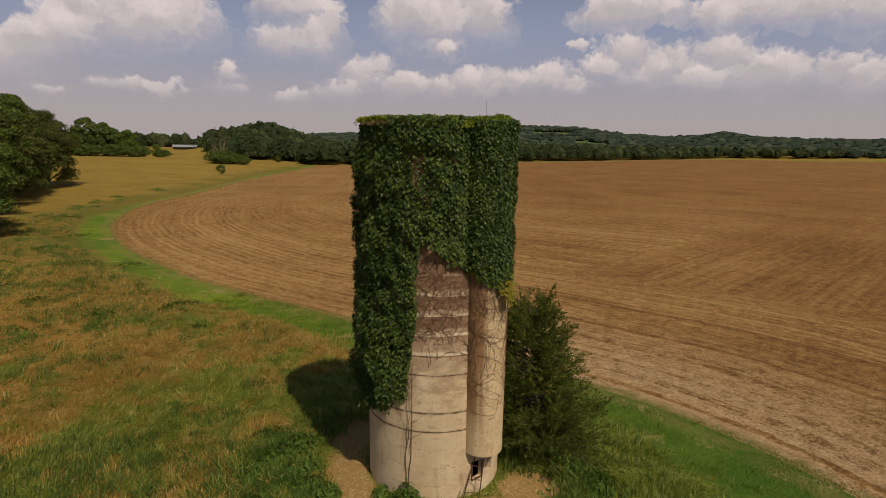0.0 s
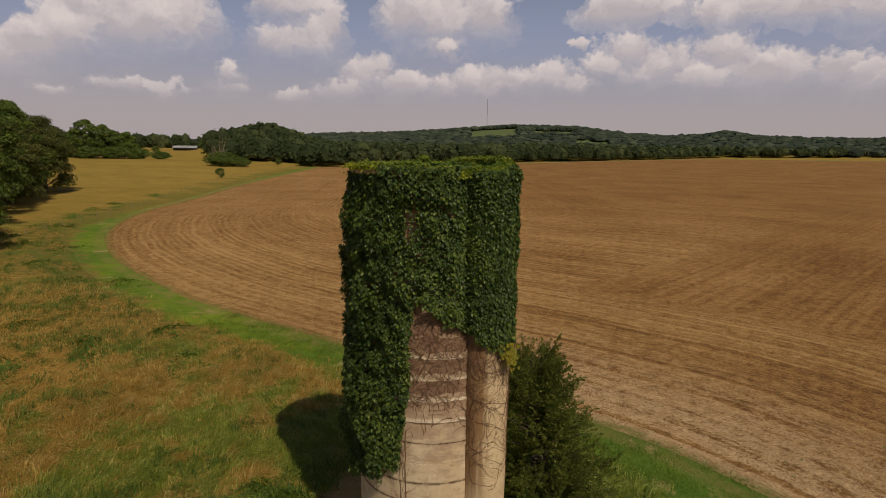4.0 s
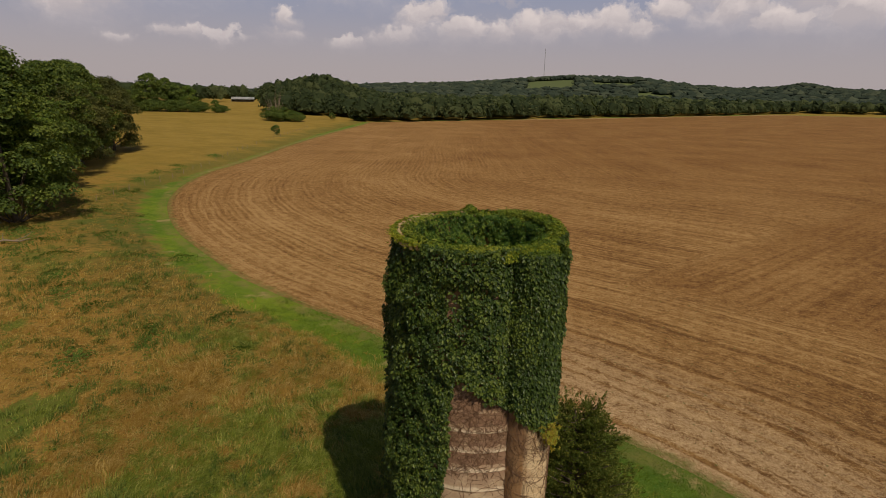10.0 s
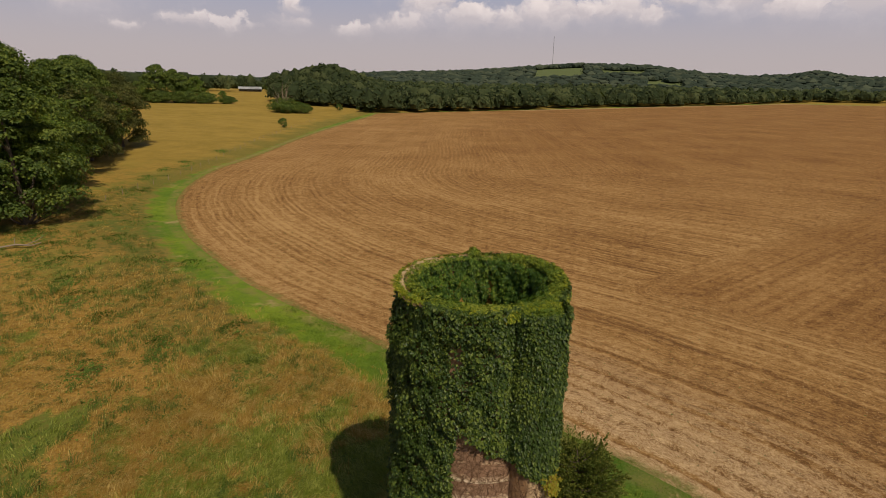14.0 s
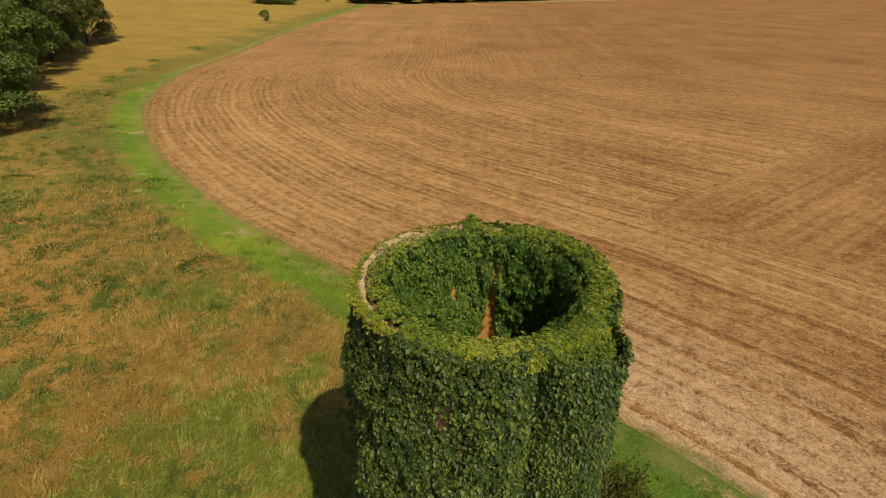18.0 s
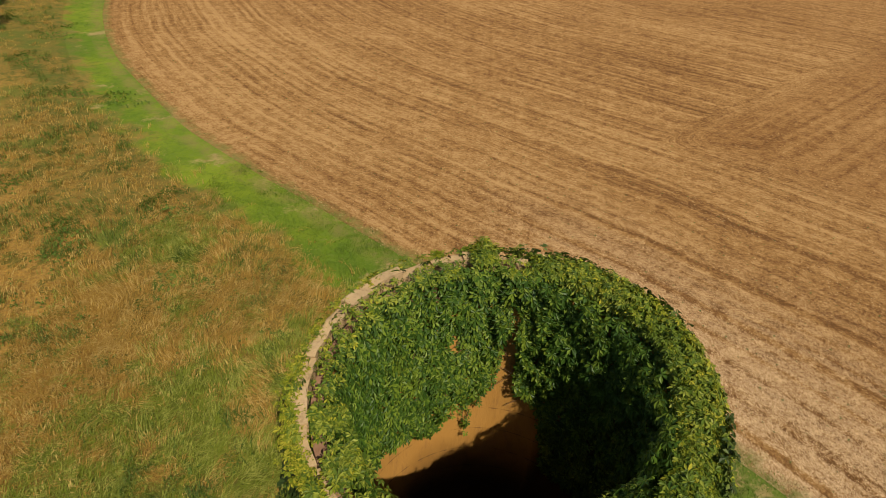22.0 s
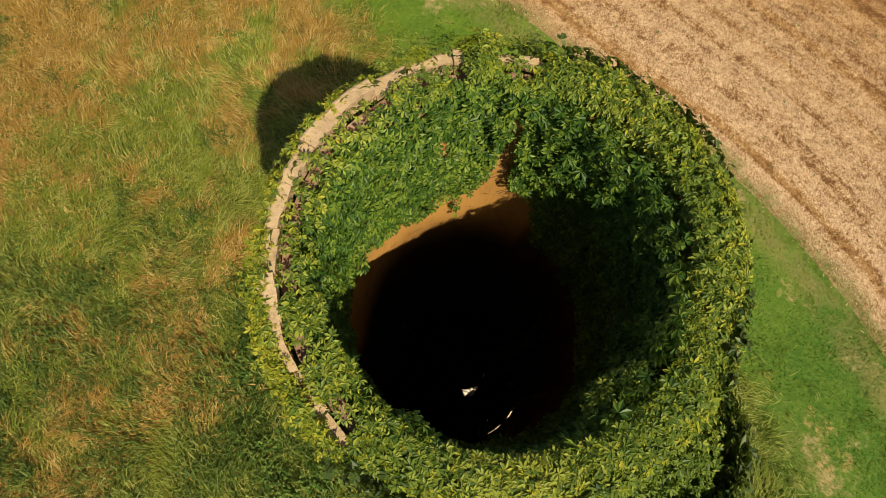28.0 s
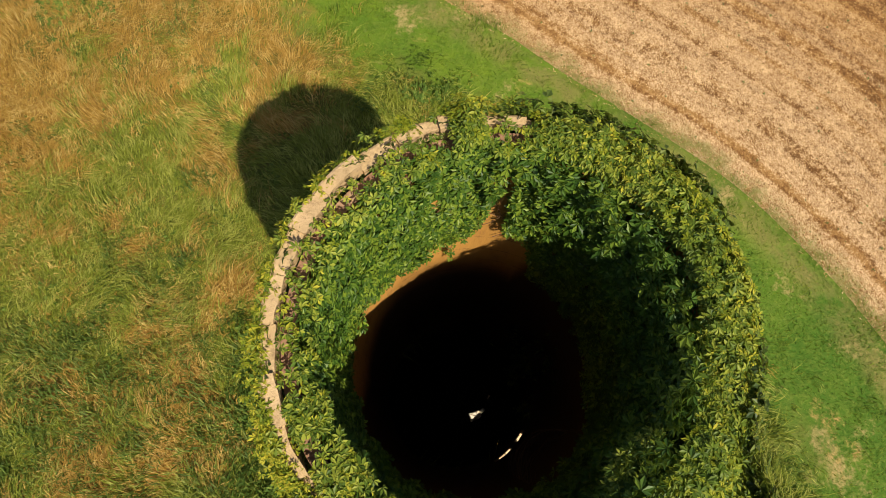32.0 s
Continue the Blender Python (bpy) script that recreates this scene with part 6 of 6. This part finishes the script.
def tussocks(name, mat, label, spots, count, wide, tall):
    """Clumps of coarse grass whose long blades arch over."""
    n = len(spots)
    N = n * count
    B = np.repeat(spots, count, axis=0) + np.concatenate([grng.normal(0, 0.16, (N, 2)), np.zeros((N, 1))], 1)
    a = grng.uniform(0, 2 * math.pi, N)
    ln = np.repeat(grng.uniform(0.2, 0.58, n) * tall, count) * grng.uniform(0.6, 1.25, N)
    reach = grng.uniform(0.35, 1.0, N)
    d = np.stack([np.cos(a), np.sin(a), 0 * a], -1) + 0.8 * np.concatenate([np.repeat(wind_at(spots), count, axis=0), np.zeros((N, 1))], 1)
    d /= np.linalg.norm(d, axis=1)[:, None] + 0.2
    s = np.stack([-d[:, 1], d[:, 0], 0 * a], -1) * grng.uniform(0.6, 1.2, N)[:, None] * wide * 0.5
    up = np.array([0, 0, 1.0])
    low = B + up * (ln * 0.45)[:, None] + d * (ln * reach * 0.15)[:, None]
    mid = B + up * (ln * (0.85 - 0.3 * reach))[:, None] + d * (ln * reach * 0.55)[:, None]
    tip = B + up * (ln * (0.85 - 0.75 * reach))[:, None] + d * (ln * reach * 1.15)[:, None]
    V = np.stack([B - s * 0.7, B + s * 0.7, low + s, low - s, mid + s * 0.9, mid - s * 0.9, tip], 1).reshape(-1, 3)
    k = (np.arange(N) * 7)[:, None]
    F = np.concatenate([k + np.array([t]) for t in ((0, 1, 2), (0, 2, 3), (3, 2, 4), (3, 4, 5), (5, 4, 6))])
    tagged(new(name, mesh_from(name, V, F, mat)), label, "grass", "", "stuff")


tussocks("tussock_grass", WEEDGRASS, "blue-green tussocks of coarse arching grass", green_spots(), 18, 0.028, 1.0)
tussocks("golden_tussocks", STRAW, "golden tussocks of dry bent grass", golden_spots(), 12, 0.032, 0.6)


# broad-leaved weeds in clumps
def weed_patch(cx, cy, radius, count, high):
    # a few overlapping plants rather than one round cushion
    hearts = grng.normal(0, 0.55 * radius, (6, 2))
    pick = grng.integers(0, 6, count)
    off = hearts[pick] + grng.normal(0, 0.3 * radius, (count, 2))
    r, a = np.minimum(np.hypot(off[:, 0], off[:, 1]), radius * 0.98), np.arctan2(off[:, 1], off[:, 0])
    X, Y = cx + off[:, 0], cy + off[:, 1]
    high = high * (0.3 + 0.7 * grng.random(6)[pick])
    Z = np.array([ground_at(x, y) for x, y in ((cx, cy),)])[0] + high * (1 - (r / radius) ** 2) * grng.random(count) ** 0.5
    P = np.stack([X, Y, Z + 0.05], -1)
    away = np.hypot(X - SILO[0], Y - SILO[1]) > R_OUT + 0.05
    P = P[away]
    N = np.stack([np.cos(a[away]), np.sin(a[away]), np.full(len(P), 1.1)], -1) + grng.normal(0, 0.4, (len(P), 3))
    D = np.stack([np.cos(a[away]), np.sin(a[away]), np.full(len(P), -0.4)], -1) + grng.normal(0, 0.4, (len(P), 3))
    v, f = leaf_arrays(P, N, D, grng.uniform(0.07, 0.14, len(P)), grng, lobes=3)
    ob = new("weed_clump", mesh_from("weed_clump", v, f, WEED))
    tagged(ob, "dark green broad-leaved weeds growing in a clump", "weeds", "weed clumps", "stuff")


for cx, cy, radius, count, high in ((-0.85, 13.35, 0.5, 330, 0.9), (-4.5, 16.4, 1.1, 800, 0.5), (-5.3, 15.5, 1.1, 800, 0.5), (-4.1, 15.2, 0.8, 600, 0.5), (-5.6, 17.2, 1.1, 700, 0.45), (-3.8, 14.2, 0.8, 600, 0.5), (-4.7, 13.4, 1.0, 700, 0.5), (-57, 83, 2.0, 420, 0.6), (-59, 91, 2.0, 420, 0.6), (-60.5, 99, 2.0, 420, 0.6), (-63, 117, 2.2, 420, 0.6), (-46.5, 49.5, 2.2, 500, 0.9), (-1.55, 13.75, 0.35, 160, 0.4), (1.0, 13.1, 0.6, 260, 0.5), (3.4, 15.6, 1.1, 520, 0.7),
                                    (-3.6, 12.6, 1.1, 480, 0.5), (-3.3, 13.8, 0.7, 420, 0.55), (-4.4, 14.2, 0.9, 480, 0.45), (-4.4, 12.9, 0.9, 480, 0.45), (-3.0, 12.9, 0.7, 380, 0.5), (-5.0, 15.6, 0.9, 260, 0.35), (4.6, 14.6, 1.2, 480, 0.6), (2.9, 12.6, 1.2, 420, 0.5), (-16.5, 33, 1.6, 500, 0.8), (-19.5, 30, 1.2, 320, 0.8), (-13.5, 28, 1.2, 300, 0.6),
                                    (-22, 27, 1.3, 300, 0.7), (-30, 36, 1.6, 320, 0.8), (-27, 45, 1.6, 320, 0.7), (-41, 58, 2.0, 420, 0.8), (-46, 50, 2.4, 460, 1.0), (-42, 46, 2.2, 520, 0.7), (-37, 43, 1.8, 420, 0.5), (-33, 39, 1.6, 380, 0.5), (-38, 51, 1.6, 360, 0.5), (-26, 33, 1.6, 360, 0.5), (-31, 46, 1.5, 340, 0.5), (-47, 60, 1.8, 380, 0.6), (-52, 72, 2.0, 420, 0.7), (-1.5, 25.2, 1.0, 380, 0.7), (-3.0, 23.8, 1.0, 300, 0.6)):
    weed_patch(cx, cy, radius, count, high)


# scattered small weeds between the grass
sp = np.concatenate([scatter_ground(grng, 900, (-20, 9, 8, 34), meadow_only), scatter_ground(grng, 900, WIDE, meadow_only)])
sp = sp[patchy(sp[:, 0], sp[:, 1], 0.3, 40.0) > -0.05]
P = np.repeat(sp, 18, axis=0) + np.abs(grng.normal(0, 1, (len(sp) * 18, 3))) * np.array([0, 0, 0.1]) + grng.normal(0, 1, (len(sp) * 18, 3)) * np.array([0.16, 0.16, 0.0])
v, f = leaf_arrays(P, np.tile([0.0, 0.0, 1.0], (len(P), 1)) + grng.normal(0, 0.5, P.shape), grng.normal(0, 1, P.shape), grng.uniform(0.05, 0.11, len(P)), grng, lobes=3)
tagged(new("meadow_weeds", mesh_from("meadow_weeds", v, f, WEED)), "small dark green weeds scattered through the meadow", "weeds", "", "stuff")

# clods and straw lying in the nearest rows of the field
cl = scatter_ground(grng, 30000, (-12, 34, 10, 50), lambda X, Y, e, m: (e > 0.3) & (grng.random(len(X)) < np.clip(1.4 - np.hypot(X - 4, Y - 24) / 26, 0.05, 1)))
n = len(cl)
s = grng.uniform(0.015, 0.045, n)[:, None]
c3 = [cl + s * np.array(o) * grng.uniform(0.6, 1.4, (n, 3)) for o in ((-1, -0.6, -0.4), (1, -0.7, -0.4), (0.2, 1.1, -0.4), (0, 0, 0.9))]
V = np.stack(c3, 1).reshape(-1, 3)
k = (np.arange(n) * 4)[:, None]
F = np.concatenate([k + np.array([t]) for t in ((0, 1, 3), (1, 2, 3), (2, 0, 3))])
tagged(new("soil_clods", mesh_from("soil_clods", V, F, CLOD)), "dark clods of turned soil lying on the field", "soil", "", "stuff")
st = scatter_ground(grng, 80000, (-14, 36, 8, 52), lambda X, Y, e, m: (e > -0.2) & (grng.random(len(X)) < np.clip(1.4 - np.hypot(X - 4, Y - 24) / 26, 0.05, 1)))
n = len(st)
a = grng.normal(0.9, 0.9, n) + math.pi * 0.5
d = np.stack([np.cos(a), np.sin(a), 0 * a], -1) * grng.uniform(0.02, 0.07, n)[:, None]
sd = np.stack([-np.sin(a), np.cos(a), 0 * a], -1) * 0.009
up = np.array([0, 0, 1.0]) * grng.uniform(0.012, 0.05, n)[:, None]
V = np.stack([st - d + up * 0.4, st + sd + up, st + d + up * 0.5, st - sd + up], 1).reshape(-1, 3)
tagged(new("straw_litter", mesh_from("straw_litter", V, np.arange(4 * n).reshape(-1, 4), STUBBLE)), "pale broken straw lying on the field", "straw", "", "stuff")

# crop seedlings in rows beside the field's edge
sd_line = curve_smooth(FIELD_EDGE, 60)
sd_line = sd_line[(sd_line[:, 1] > 8) & (sd_line[:, 1] < 52)]
tang = np.gradient(sd_line, axis=0)
tang /= np.hypot(tang[:, 0], tang[:, 1])[:, None]
norm = np.stack([-tang[:, 1], tang[:, 0]], -1)
spots = []
gone = np.concatenate([[0], np.cumsum(np.hypot(*np.diff(sd_line, axis=0).T))])
for k in range(26):
    d = np.arange(0, gone[-1], 0.42) + grng.uniform(0, 0.3)
    d = d + grng.normal(0, 0.12, len(d))
    d = d[grng.random(len(d)) < 0.55]
    x = np.interp(d, gone, sd_line[:, 0]) + np.interp(d, gone, norm[:, 0]) * (0.5 + 0.76 * k) + grng.normal(0, 0.04, len(d))
    y = np.interp(d, gone, sd_line[:, 1]) + np.interp(d, gone, norm[:, 1]) * (0.5 + 0.76 * k) + grng.normal(0, 0.04, len(d))
    spots.append(np.stack([x, y, 0 * x + 0.05], -1))
spots = np.concatenate(spots)
n3 = np.tile([0.0, 0.0, 1.0], (len(spots), 1)) + grng.normal(0, 0.3, (len(spots), 3))
v, f = leaf_arrays(spots, n3, grng.normal(0, 1, (len(spots), 3)), grng.uniform(0.04, 0.085, len(spots)), grng, lobes=3)
tagged(new("seedlings", mesh_from("seedlings", v, f, SEEDLING)), "small dark green seedlings in rows on the field", "crop", "", "stuff")

# chaff trodden into the bare earth round the silo
P = np.stack([grng.uniform(-4.5, 4.5, 9000), grng.uniform(12, 19, 9000)], -1)
P = P[(grng.random(len(P)) < bare_at(P[:, 0], P[:, 1])) & (np.hypot(P[:, 0] - SILO[0], P[:, 1] - SILO[1]) > R_OUT + 0.1)]
n = len(P)
P = np.concatenate([P, (ground_z(P[:, 0], P[:, 1], signed_distance(EDGE_LINE, P)) + 0.015)[:, None]], 1)
a = grng.uniform(0, 6.28, n)
d = np.stack([np.cos(a), np.sin(a), 0.2 * np.sin(3 * a)], -1) * grng.uniform(0.04, 0.14, n)[:, None]
sd = np.stack([-np.sin(a), np.cos(a), 0 * a], -1) * 0.009
V = np.stack([P - d, P + sd + [0, 0, 0.01], P + d, P - sd + [0, 0, 0.01]], 1).reshape(-1, 3)
tagged(new("chaff", mesh_from("chaff", V, np.arange(4 * n).reshape(-1, 4), STUBBLE)), "pale dry chaff on trodden earth round the silo", "straw", "", "stuff")
